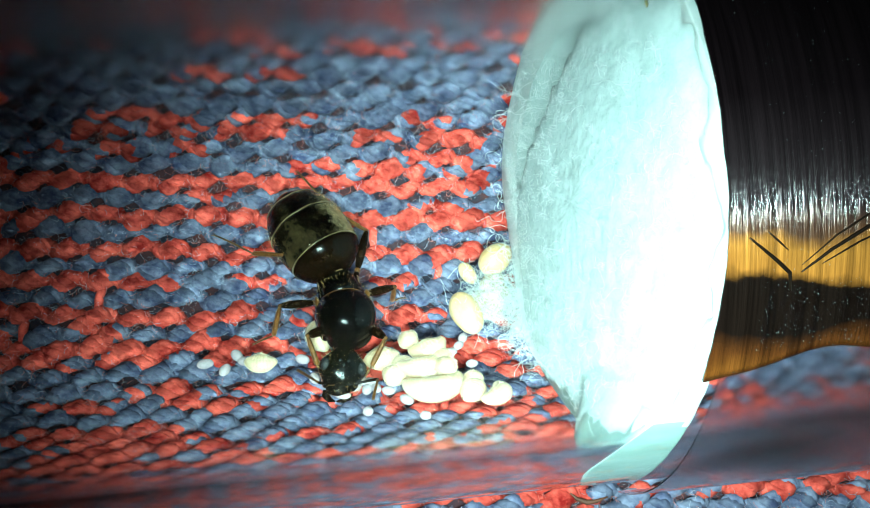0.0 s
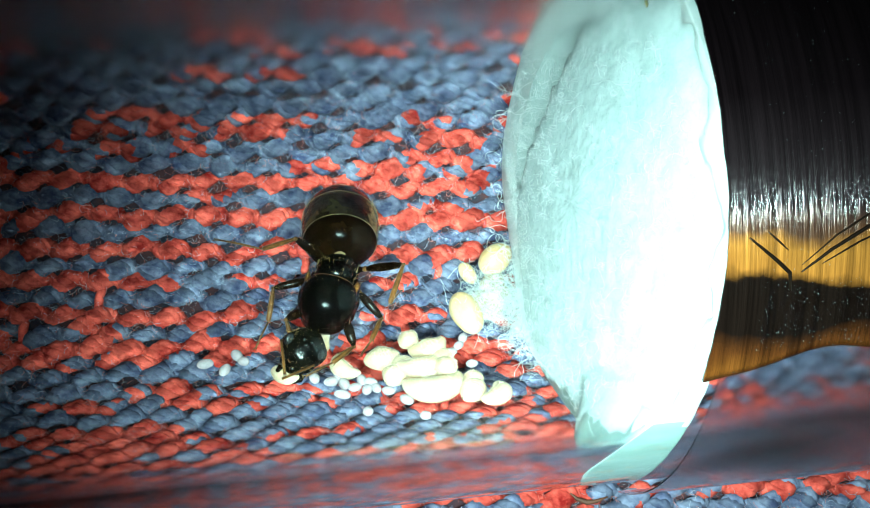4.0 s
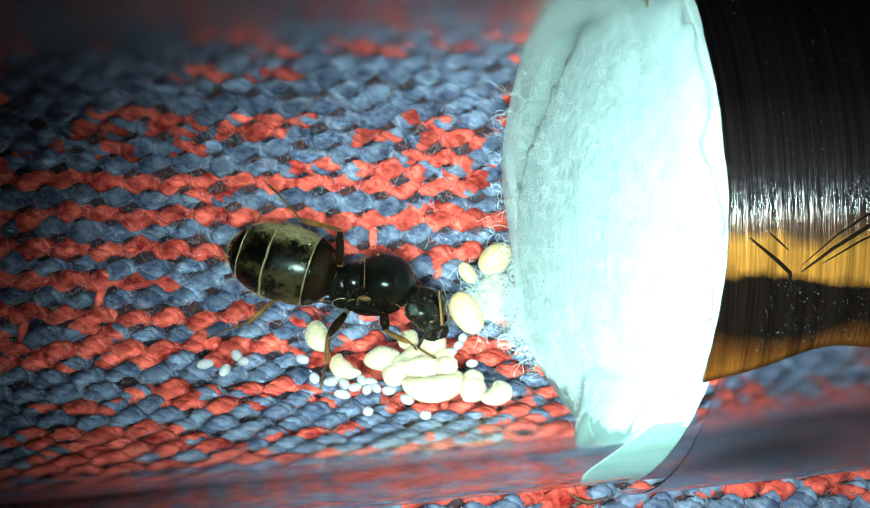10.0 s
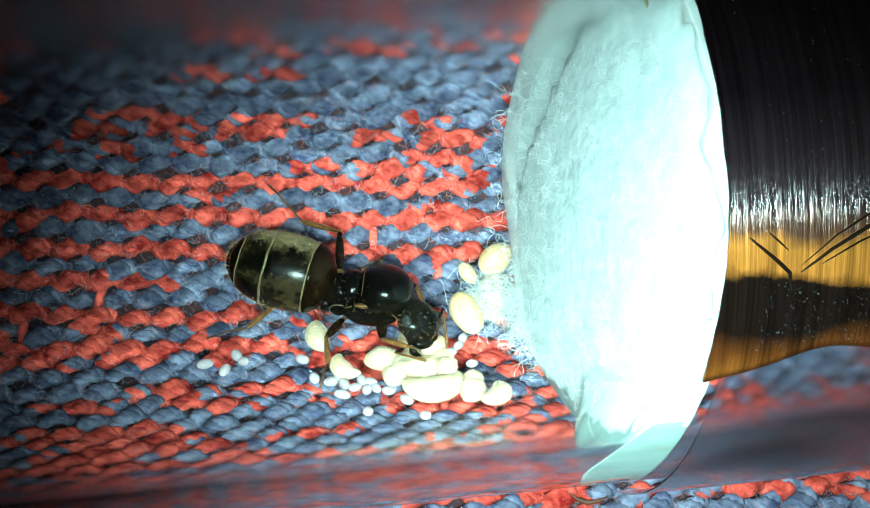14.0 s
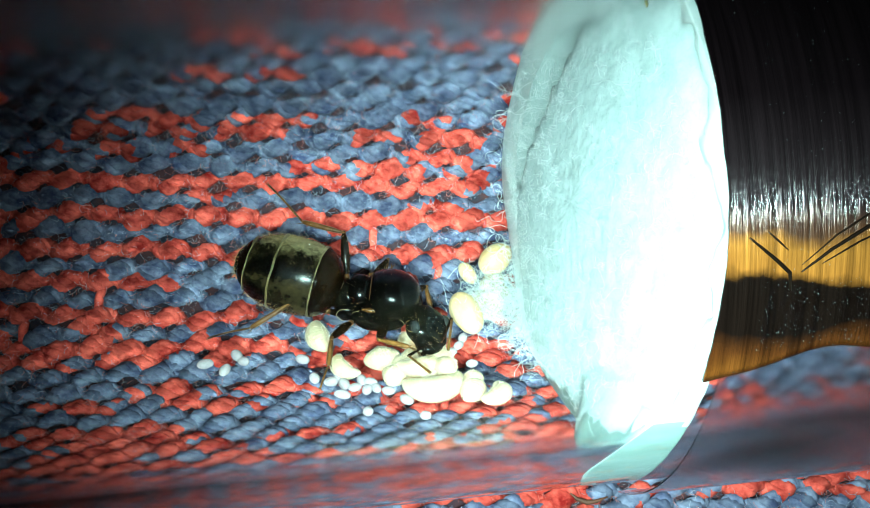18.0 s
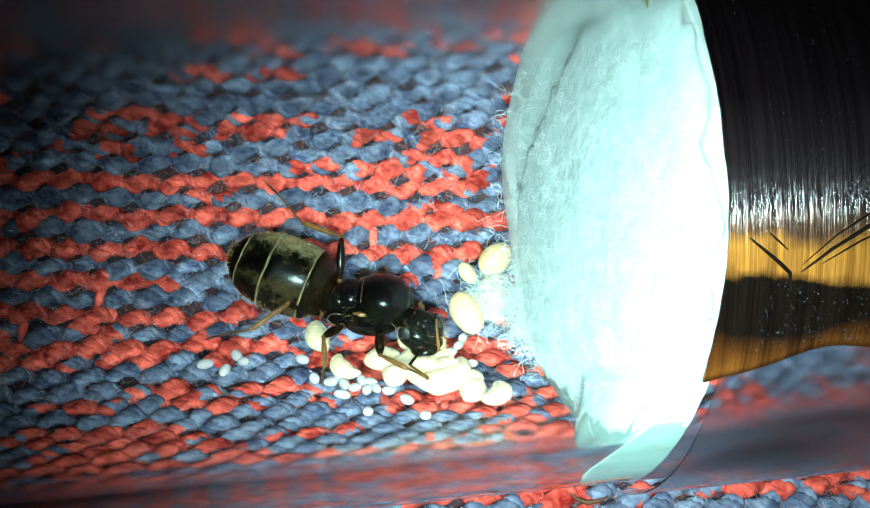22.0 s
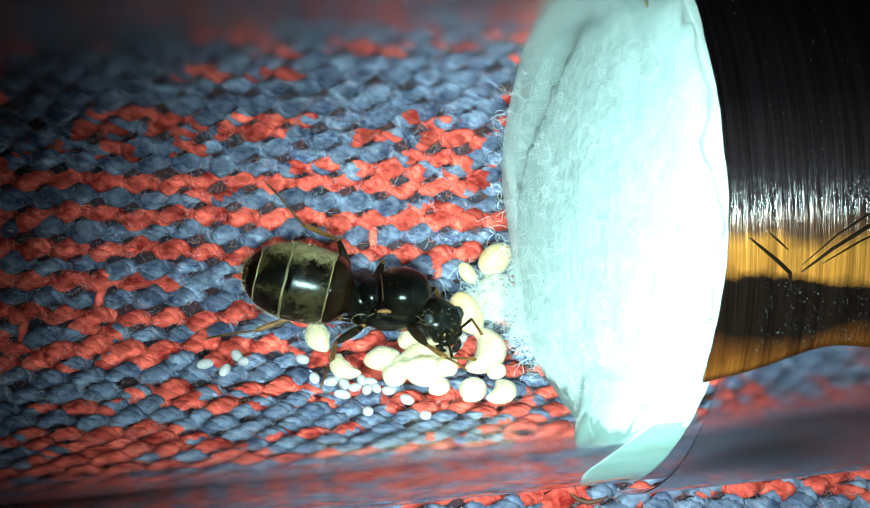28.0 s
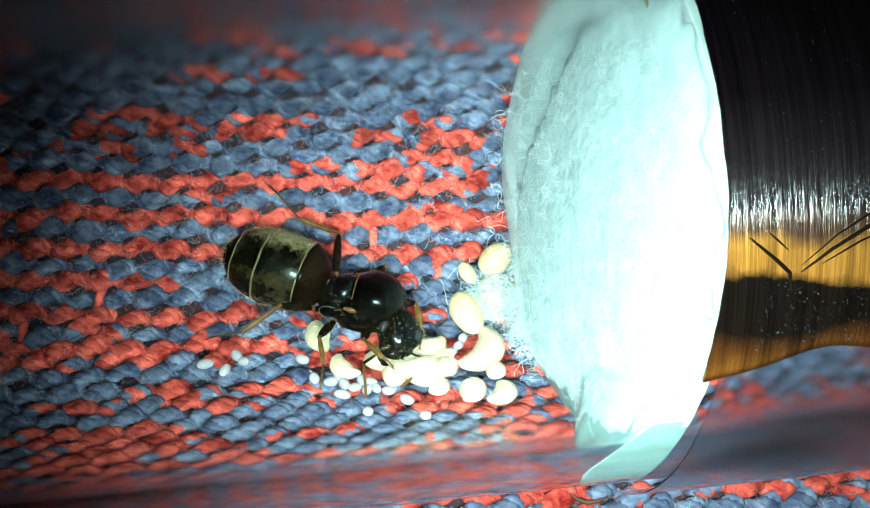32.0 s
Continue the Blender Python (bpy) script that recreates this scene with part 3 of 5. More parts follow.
    def tuft(rng):
        return (2.45 + rng.uniform(-0.3, 0.2), -3.4 + rng.normal(0, 1.0), -5.4 + rng.normal(0, 0.5)), (-1, *rng.normal(0, 0.8, 2))
    part("fibre_tuft", fibres(190, 6, tuft, 2.0, 0.1, 0.4, 0.006, (0.0, 0, 0)), cotton_fluff, plug, "tangled cotton threads")["kind"] = "stuff"

    def loop(rng):
        return (2.95, 4.2 + rng.normal(0, 0.9), -3.6 + rng.normal(0, 1.2)), (-0.8, *rng.normal(0, 0.8, 2))
    part("fibre_tuft", fibres(36, 16, loop, 2.2, 0.08, 0.45, 0.009, (0.05, 0, 0)), cotton_fluff, plug, "tangled cotton threads")["kind"] = "stuff"

    def mat(rng):
        a = radians(rng.uniform(138, 182))
        r = rng.uniform(3.8, 6.6)
        y, z = r * math.sin(a), r * math.cos(a)
        return (front(y, z, r) - 0.16 + rng.uniform(-0.1, 0.1), y, z), (-0.2, *rng.normal(0, 1, 2))
    part("fibre_mat", fibres(90, 21, mat, 1.8, 0.08, 0.45, 0.006, (0.04, 0, 0)), cotton_fluff, plug, "matted curly cotton fibres")["kind"] = "stuff"

    def fringe(rng):
        a = radians(rng.uniform(190, 245))
        r = 6.2 + rng.normal(0, 0.35)
        y, z = r * math.sin(a), r * math.cos(a)
        return (front(y, z, r) - 0.12 + rng.uniform(-0.15, 0.1), y, z), (-0.5, *rng.normal(0, 1, 2))
    part("fibre_fringe", fibres(150, 22, fringe, 0.8, 0.06, 0.6, 0.0045, (0.03, 0, 0)), cotton_fluff, plug, "frayed cotton fibres")["kind"] = "stuff"
    part("speck", ball((3.52, 3.81, 5.90), (0.04, 0.11, 0.03), 6, 8), speck_brown, plug, "tiny brown speck")
    part("speck", ball((2.88, -4.55, 5.34), (0.06, 0.06, 0.03), 6, 8), cocoon_tan, plug, "tiny yellow speck")
    return tagged(plug, "thick white cotton wool plug in the glass tube", "cotton plug")


cotton_plug()

# ---- brood ----


def egg(x, y, h, length, width, yaw):
    r = random.Random(int(x * 1000 + y * 77))
    ob = part("ant_egg", ball((0, 0, 0), (length / 2, width / 2, width / 2), 12, 14, 0.01, 5, r.random() * 9), egg_white)
    ob.matrix_world = wall_pose(x, y, width / 2, yaw)
    return tagged(ob, "tiny glossy white ant egg on the glass", "egg", "ant eggs")


def larva_shape(length, width, bend):
    """A plump bent grub with rings."""
    n, sides = 44, 18
    turn = radians(bend) if abs(bend) > 1 else radians(1)
    rad = length / turn
    verts = []
    for i in range(n + 1):
        u = i / n
        a = (u - 0.5) * turn
        c = Vector((rad * math.sin(a), rad * (1 - math.cos(a)) - rad * (1 - math.cos(turn / 2)) * 0.5, 0))
        t, s = Vector((math.cos(a), math.sin(a), 0)), Vector((-math.sin(a), math.cos(a), 0))
        w = width / 2 * max(0.02, (1 - abs(2 * u - 1) ** 2.6)) ** 0.5 * (0.82 + 0.36 * math.sin(math.pi * min(1, u * 1.15) ** 1.3))
        w *= 1 + 0.014 * math.cos(2 * math.pi * 12 * u)
        for j in range(sides):
            b = 2 * math.pi * j / sides
            verts.append(tuple(c + s * w * math.cos(b) + Vector((0, 0, 1)) * w * 0.92 * math.sin(b)))
    return np.array(verts), grid_faces(n + 1, sides)


def down(skin, sides, n, seed):
    """Short fine hairs standing on a ringed skin."""
    rng = np.random.default_rng(seed)
    rings = skin.reshape(-1, sides, 3)
    v, f = [], []
    while len(f) < n:
        ring = rings[rng.integers(2, len(rings) - 2)]
        p = ring[rng.integers(sides)]
        d = p - ring.mean(0)
        d /= np.linalg.norm(d) + 1e-9
        if d[2] < -0.3:
            continue
        q = p + (d + rng.normal(0, 0.25, 3)) * 0.06 * rng.uniform(0.6, 1.4)
        w = np.cross(d, (0.3, 0.5, 0.8))
        w *= 0.004 / (np.linalg.norm(w) + 1e-9)
        k = len(v)
        v += [p - w, p + w, q]
        f.append((k, k + 1, k + 2))
    return np.array(v), f


def larva(x, y, h, length, width, yaw, bend=20, name="ant_larva"):
    thing = empty(name)
    body = part("body", larva_shape(length, width, bend), larva_cream, thing)
    turn = radians(bend) if abs(bend) > 1 else radians(1)
    rad = length / turn
    for k in range(6):
        a = (k - 2.5) * 0.075 * turn
        y0 = rad * (1 - math.cos(a)) - rad * (1 - math.cos(turn / 2)) * 0.5
        part("segment_fold", moved(ball((0, 0, 0), (width * 0.02, width * 0.12, width * 0.02), 5, 6), Matrix.Translation((rad * math.sin(a), y0, width * 0.475)) @ Matrix.Rotation(a, 4, "Z")), gut_shade, body)
    part("fuzz", down(larva_shape(length, width, bend)[0], 18, 380, int(abs(x * 90)) + 3), hair_pale, thing, "fine pale hairs")["kind"] = "stuff"
    thing.matrix_world = wall_pose(x, y, h, yaw)
    return tagged(thing, "plump cream-white ant larva lying in the brood pile", "larva", "ant larvae")


def cocoon(x, y, h, length, width, yaw):
    thing = empty("ant_cocoon")
    part("shell", ball((0, 0, 0), (length / 2, width / 2, width / 2), 20, 24, 0.03, 1.5, x, 0.06), cocoon_tan, thing)

    def start(r):
        d = r.normal(0, 1, 3)
        d /= np.linalg.norm(d)
        return d * (length / 2, width / 2, width / 2), np.cross(d, r.normal(0, 1, 3))
    part("silk", fibres(14, int(abs(x * 100)), start, 1.0, 0.1, 0.2, 0.006), cotton_fluff, thing, "loose silk threads")["kind"] = "stuff"
    thing.matrix_world = wall_pose(x, y, h, yaw)
    return tagged(thing, "smooth yellowish ant cocoon beside the cotton", "cocoon", "ant cocoons")


egg(-8.2, -4.48, 0.17, 0.56, 0.36, 10)
egg(-7.56, -4.72, 0.16, 0.52, 0.34, 62)
egg(-7.17, -4.29, 0.17, 0.52, 0.37, -58)
egg(-6.96, -4.49, 0.16, 0.41, 0.34, -30)
egg(-5.03, -4.59, 0.17, 0.5, 0.36, -29)
egg(-4.67, -5.21, 0.16, 0.49, 0.34, -78)
egg(-4.14, -5.35, 0.17, 0.49, 0.36, 7)
egg(-3.88, -5.26, 0.16, 0.45, 0.32, 34)
egg(-3.73, -5.45, 0.18, 0.5, 0.37, -73)
egg(-3.81, -5.75, 0.16, 0.56, 0.34, -21)
egg(-3.39, -5.58, 0.16, 0.45, 0.32, 8)
egg(-3.15, -5.38, 0.17, 0.49, 0.34, -73)
egg(-2.88, -5.48, 0.2, 0.49, 0.37, -22)
egg(-3.01, -5.67, 0.16, 0.45, 0.34, 73)
egg(-2.72, -5.65, 0.16, 0.45, 0.32, -67)
egg(-2.34, -5.76, 0.16, 0.45, 0.32, -24)
egg(-1.81, -6.04, 0.17, 0.56, 0.36, -51)
egg(-3.07, -6.25, 0.16, 0.41, 0.34, 81)
egg(-1.34, -6.46, 0.16, 0.37, 0.34, -11)
egg(0.4, -4.33, 0.17, 0.41, 0.32, 66)
egg(0.21, -4.57, 0.3, 0.41, 0.3, 41)
egg(-0.05, -4.75, 0.17, 0.37, 0.28, -7)
egg(0.53, -5.18, 0.2, 0.41, 0.32, -7)
larva(-4.4, -3.86, 0.32, 1.35, 0.67, -77, bend=70)
larva(-3.62, -4.9, 0.3, 1.42, 0.52, -56, bend=150)
larva(-2.43, -4.72, 0.34, 1.23, 0.75, 10, bend=30)
larva(-2.14, -5.26, 0.36, 0.97, 0.71, 63, bend=60)
larva(-0.88, -4.47, 0.4, 1.46, 0.71, 19, bend=110)
larva(-1.48, -4.21, 0.3, 0.82, 0.56, 50, bend=10)
larva(-1.33, -4.92, 0.7, 1.5, 0.64, 7, bend=130)
larva(-1.87, -4.94, 0.36, 0.86, 0.56, 33, bend=60)
larva(-0.4, -5.09, 0.65, 0.86, 0.64, -60, bend=30)
larva(0.18, -5.85, 0.4, 1.16, 0.75, 69, bend=90)
larva(-0.75, -5.74, 0.28, 0.82, 0.49, 36, bend=80)
larva(-1.11, -5.29, 0.34, 1.38, 0.79, -22, bend=60)
larva(-0.39, -4.89, 0.34, 0.97, 0.67, -67, bend=50)
cocoon(1.89, -1.6, 0.55, 1.38, 1.01, 44)
cocoon(0.6, -3.46, 0.6, 1.72, 1.05, -74)
cocoon(0.88, -2.06, 0.35, 0.9, 0.52, -63)
silk = empty("silk_bundle")
part("bundle", joined(ball((0, 0, -0.1), (0.85, 0.62, 0.38), 18, 22, 0.2, 2.2, 4), ball((0.45, 0.4, 0), (0.5, 0.4, 0.3), 14, 18, 0.15, 3, 7), ball((-0.5, 0.25, -0.05), (0.42, 0.36, 0.3), 14, 18, 0.15, 3, 9)), silk_cream, silk)


def silk_start(r):
    d = r.normal(0, 1, 3)
    d /= np.linalg.norm(d)
    return d * (0.95, 0.75, 0.42), np.cross(d, r.normal(0, 1, 3))


part("silk", fibres(420, 77, silk_start, 1.5, 0.07, 0.42, 0.005), cotton_fluff, silk, "loose silk threads")["kind"] = "stuff"
silk.matrix_world = wall_pose(1.56, -3.05, 0.5, 40)
tagged(silk, "whitish silk bundle between the cocoons", "silk bundle")
MOVED = {
    "wandering_larva": (0.34, [(0, -6.38, -4.53, -6), (3, -6.38, -4.53, -6), (3.5, -6.08, -4.74, -32), (5.5, -3.35, -5.12, 21), (6, -2.42, -4.9, 33), (6.5, -1.56, -4.71, 32), (7, -1.43, -4.72, 32), (32, -1.43, -4.72, 32)]),
    "big_larva": (0.5, [(0, -0.9, -5.56, 5), (20.5, -0.9, -5.56, 5), (21.5, -0.68, -5.42, 8), (22, -0.56, -5.3, 22), (22.5, -0.18, -5.05, 52), (23, 0.07, -4.78, 71), (24, -0.33, -5.16, 61), (24.5, -0.14, -5.14, 61), (25, 0.44, -5.02, 67), (25.5, 0.74, -4.87, 70), (27.5, 0.83, -4.73, 73), (31, 0.88, -4.74, 73), (32, 0.79, -4.66, 58)]),
    "fat_larva": (0.4, [(0, 0.91, -5.98, 55), (24, 0.91, -5.98, 55), (25, 0.95, -5.97, 55), (28, 1.05, -5.96, 62), (32, 1.06, -5.98, 62)]),
    "knob_larva": (0.5, [(0, 0.36, -5.54, 61), (24, 0.36, -5.54, 61), (25, 0.6, -5.52, 54), (28, 1.16, -5.37, 52), (32, 1.16, -5.37, 44)]),
}
movers = {
    "wandering_larva": larva(0, 0, 0.34, 1.1, 0.6, 0, 60),
    "big_larva": larva(0, 0, 0.5, 2.5, 0.84, 0, 165),
    "fat_larva": larva(0, 0, 0.4, 1.45, 0.62, 0, 175),
    "knob_larva": larva(0, 0, 0.5, 0.75, 0.55, 0, 30),
}

# ---- the ant queen: x forwards, y to her left, z up, from the middle of her thorax ----


queen = tagged(empty("ant_queen"), "large glossy black-brown ant queen with a swollen banded abdomen", "ant")
HALF_HEIGHT = 1.55

# thorax
STOUT = Matrix.Diagonal((1.1, 1.15, 1.08, 1))


def plate(name, shape, mat, label=""):
    """A part of the thorax."""
    return part(name, moved(shape, STOUT), mat, queen, label)


plate("scutum", ball((0.42, 0, 0.12), (0.92, 0.86, 0.82), 22, 28, 0.04, 1.2, 1), shell_sheen)
plate("pronotum", ball((0.95, 0, -0.22), (0.45, 0.66, 0.58), 16, 22, 0.03, 1.5, 2), shell_black)
plate("scutellum", ball((-0.52, 0, 0.28), (0.42, 0.52, 0.42), 16, 22, 0.03, 1.5, 3), shell_black)
plate("propodeum", ball((-0.85, 0, -0.12), (0.52, 0.56, 0.58), 16, 22, 0.05, 2, 4), head_black)
for side in (1, -1):
    plate("side_plate", ball((0.12, 0.58 * side, -0.35), (0.78, 0.28, 0.5), 16, 18, 0.06, 2.2, 5 + side), head_black)
    plate("wing_scar", ball((-0.12, 0.72 * side, 0.22), (0.26, 0.07, 0.07), 10, 12, 0.05, 6, 7 + side), leg_amber)
    for k, (x0, z0, rx, rz) in enumerate(((0.55, -0.3, 0.36, 0.3), (0.05, -0.42, 0.34, 0.34), (-0.45, -0.36, 0.3, 0.32), (-0.85, -0.3, 0.3, 0.3), (0.25, -0.02, 0.3, 0.16))):
        y0 = (0.66 if x0 > -0.3 else 0.5) * side
        plate("flank_plate", ball((x0, y0, z0), (rx, 0.16, rz), 12, 14, 0.04, 4, k + side), shell_black)
        plate("flank_seam", pipe([(x0 + rx * 0.98 * math.cos(q), y0 + 0.09 * side, z0 + rz * 0.98 * math.sin(q)) for q in np.linspace(0.4 * k, 0.4 * k + 3.3, 22)], 0.009, 5, False), edge_gold, "fine golden seam")
plate("petiole", ball((-1.36, 0, -0.12), (0.16, 0.34, 0.42), 10, 16, 0.02, 3, 6), head_black)
plate("collar_line", pipe([(-0.2, 0.62 * math.cos(a), 0.12 + 0.66 * math.sin(a)) for a in np.linspace(0.2, math.pi - 0.2, 20)], 0.012, 6), leg_amber, "pale seam across the back")
plate("thorax_hairs", hairs(130, 3, (0.1, 0, 0.1), (1.1, 0.85, 0.8), 0.1, (-0.4, 0, 0)), hair_gold, "short golden hairs")["kind"] = "stuff"

# abdomen, from its joint at the waist backwards along -x


def swell(u):
    """The girth of the abdomen along its length: blunt at the waist, tapered behind."""
    return math.sqrt(max(0.0, 1 - abs(2 * u - 1) ** (3.4 if u < 0.5 else 2.1)))


def gaster_skin(rings=34, sides=36):
    v = []
    for i in range(rings + 1):
        u = 0.5 - 0.5 * math.cos(math.pi * i / rings)
        for j in range(sides):
            b = 2 * math.pi * j / sides
            v.append((0.08 - 3.62 * u, 1.29 * swell(u) * math.cos(b), 1.22 * swell(u) * math.sin(b)))
    return np.array(v), [f[::-1] for f in grid_faces(rings + 1, sides)]


gaster = part("gaster", gaster_skin(), skin_pale, queen, "swollen pale skin between dark plates")
GASTER_JOINT = Vector((-1.24, 0, 0.32))


def tergite(u0, u1, mat, lift):
    """A plate over the abdomen from u0 to u1 of its length, thick, with a turned-in hind edge."""
    verts, n, sides = [], 10, 36
    def ring(u, k):
        x = 0.08 - 3.62 * u
        s = swell(u)
        for j in range(sides + 1):
            b = radians(-62) + radians(304) * j / sides
            wave = 0.09 * noise.noise(Vector((math.cos(b) * 2.2, math.sin(b) * 2.2, u0 * 9))) + 0.05 * noise.noise(Vector((math.cos(b) * 6, math.sin(b) * 7, u0 * 5)))
            wave *= min(1.0, u / 0.15) * 0.4
            verts.append((x + wave, (1.29 * s + k) * math.cos(b), (1.22 * s + k) * math.sin(b)))
    for i in range(n + 1):
        ring(u0 + (u1 - u0) * (i / n) ** 1.6, lift * (0.6 + 0.4 * i / n) if u0 + i else 0.0)
    ring(u1 + 0.004, lift * 0.4)
    ring(u1, -0.02)
    f = []
    for i in range(n + 2):
        for j in range(sides):
            a = i * (sides + 1) + j
            f.append((a + sides + 1, a + sides + 2, a + 1, a))
    return np.array(verts), f


def hind_edge(u, name="hind_edge"):
    """The pale, downy rim along the hind edge of a plate."""
    v = []
    for k, (du, lift) in enumerate(((-0.004, 0.052), (-0.001, 0.062), (0.004, 0.06), (0.007, 0.03))):
        for j in range(73):
            b = radians(-62) + radians(304) * j / 72
            rag = 0.012 * noise.noise(Vector((math.cos(b) * 9, math.sin(b) * 9, u * 7 + k * 2)))
            wave = 0.09 * noise.noise(Vector((math.cos(b) * 2.2, math.sin(b) * 2.2, EDGE_SEED[u] * 9))) * 0.4
            wide = 1 + 9 * max(0.0, abs(math.cos(b)) - 0.7)
            v.append((0.08 - 3.62 * (u + du * wide) + wave + rag, (1.29 * swell(u) + lift) * math.cos(b), (1.22 * swell(u) + lift) * math.sin(b)))
    return np.array(v), [f[::-1] for f in grid_faces(4, 73, False)]


BANDS = ((0.0, 0.225, shell_brown, 0.05, ""), (0.23, 0.60, shell_olive, 0.05, "olive-brown translucent plate"), (0.615, 0.86, shell_mottled, 0.045, ""), (0.866, 0.965, shell_brown, 0.04, ""))
EDGE_SEED = {b[1]: b[0] for b in BANDS}
for u0, u1, mat, lift, text in BANDS:
    plate_part = part("tergite", tergite(u0, u1, mat, lift), mat, gaster, text)
    if u1 < 0.9:
        part("hind_edge", hind_edge(u1), edge_gold, plate_part, "pale golden hind rim of the plate")
part("tail_tip", ball((-3.42, 0, 0), (0.16, 0.5, 0.46), 12, 20), shell_brown, gaster)
part("gaster_hairs", hairs(800, 4, (-1.73, 0, 0), (1.84, 1.33, 1.26), 0.09, (-0.9, 0, 0), lambda d: abs(d[1]) > 0.72 or d[0] < -0.86, 0.002), hair_gold, gaster, "fine golden hairs")["kind"] = "stuff"

# head, from its neck forwards
def head_shape():
    """A shield: wide lobes behind, a hollow between them, narrowing to the jaws."""
    v, f = ball((0, 0, 0), (1, 1, 1), 30, 36)
    out = []
    for x, y, z in v:
        u = (x + 1) / 2
        wide = 0.80 * (1 - 0.42 * u ** 1.7)
        q = Vector((0.78 + 0.78 * x + 0.14 * math.cos(min(1, abs(y)) * math.pi) * -(1 - u) ** 2, y * wide * (1 + 0.25 * (1 - u) * (abs(y) > 0.3) * (abs(y) - 0.3)), 0.46 * z * (1 + 0.1 * (1 - u))))
        q.z += 0.025 * noise.noise(q * 3)
        out.append(tuple(q))
    return np.array(out), f


head = part("head", head_shape(), head_black, queen)
NECK = Vector((1.55, -0.2, -0.15))
part("clypeus", ball((1.42, 0, 0.02), (0.22, 0.40, 0.24), 14, 18, 0.03, 3, 2), head_black, head)
part("frons_ridge", pipe([(0.7, 0, 0.45), (0.95, 0, 0.44), (1.2, 0, 0.36)], [0.02, 0.03, 0.02], 6), head_black, head)
for side in (1, -1):
    part("eye", ball((0.60, 0.58 * side, 0.2), (0.25, 0.17, 0.23), 14, 18), eye_grey, head, "grey compound eye")
    part("cheek", ball((1.12, 0.42 * side, 0.04), (0.30, 0.16, 0.26), 12, 14, 0.04, 4, side), head_black, head)
    part("mandible", pipe([(1.48, 0.36 * side, -0.08), (1.66, 0.36 * side, -0.12), (1.82, 0.2 * side, -0.14), (1.86, 0.02 * side, -0.14)], [0.13, 0.13, 0.11, 0.03], 10), leg_dark, head, "reddish dark jaw")
    part("antenna_socket", ball((1.22, 0.2 * side, 0.28), (0.09, 0.09, 0.06), 8, 10), leg_amber, head)
for a, b in ((0.42, 0.13), (0.42, -0.13), (0.56, 0)):
    part("ocellus", ball((a, b, 0.46), (0.05, 0.05, 0.05), 8, 10), eye_grey, head)
part("head_hairs", hairs(340, 5, (0.8, 0, 0), (0.80, 0.78, 0.48), 0.13, (0.2, 0, 0)), hair_gold, head, "short golden hairs")["kind"] = "stuff"

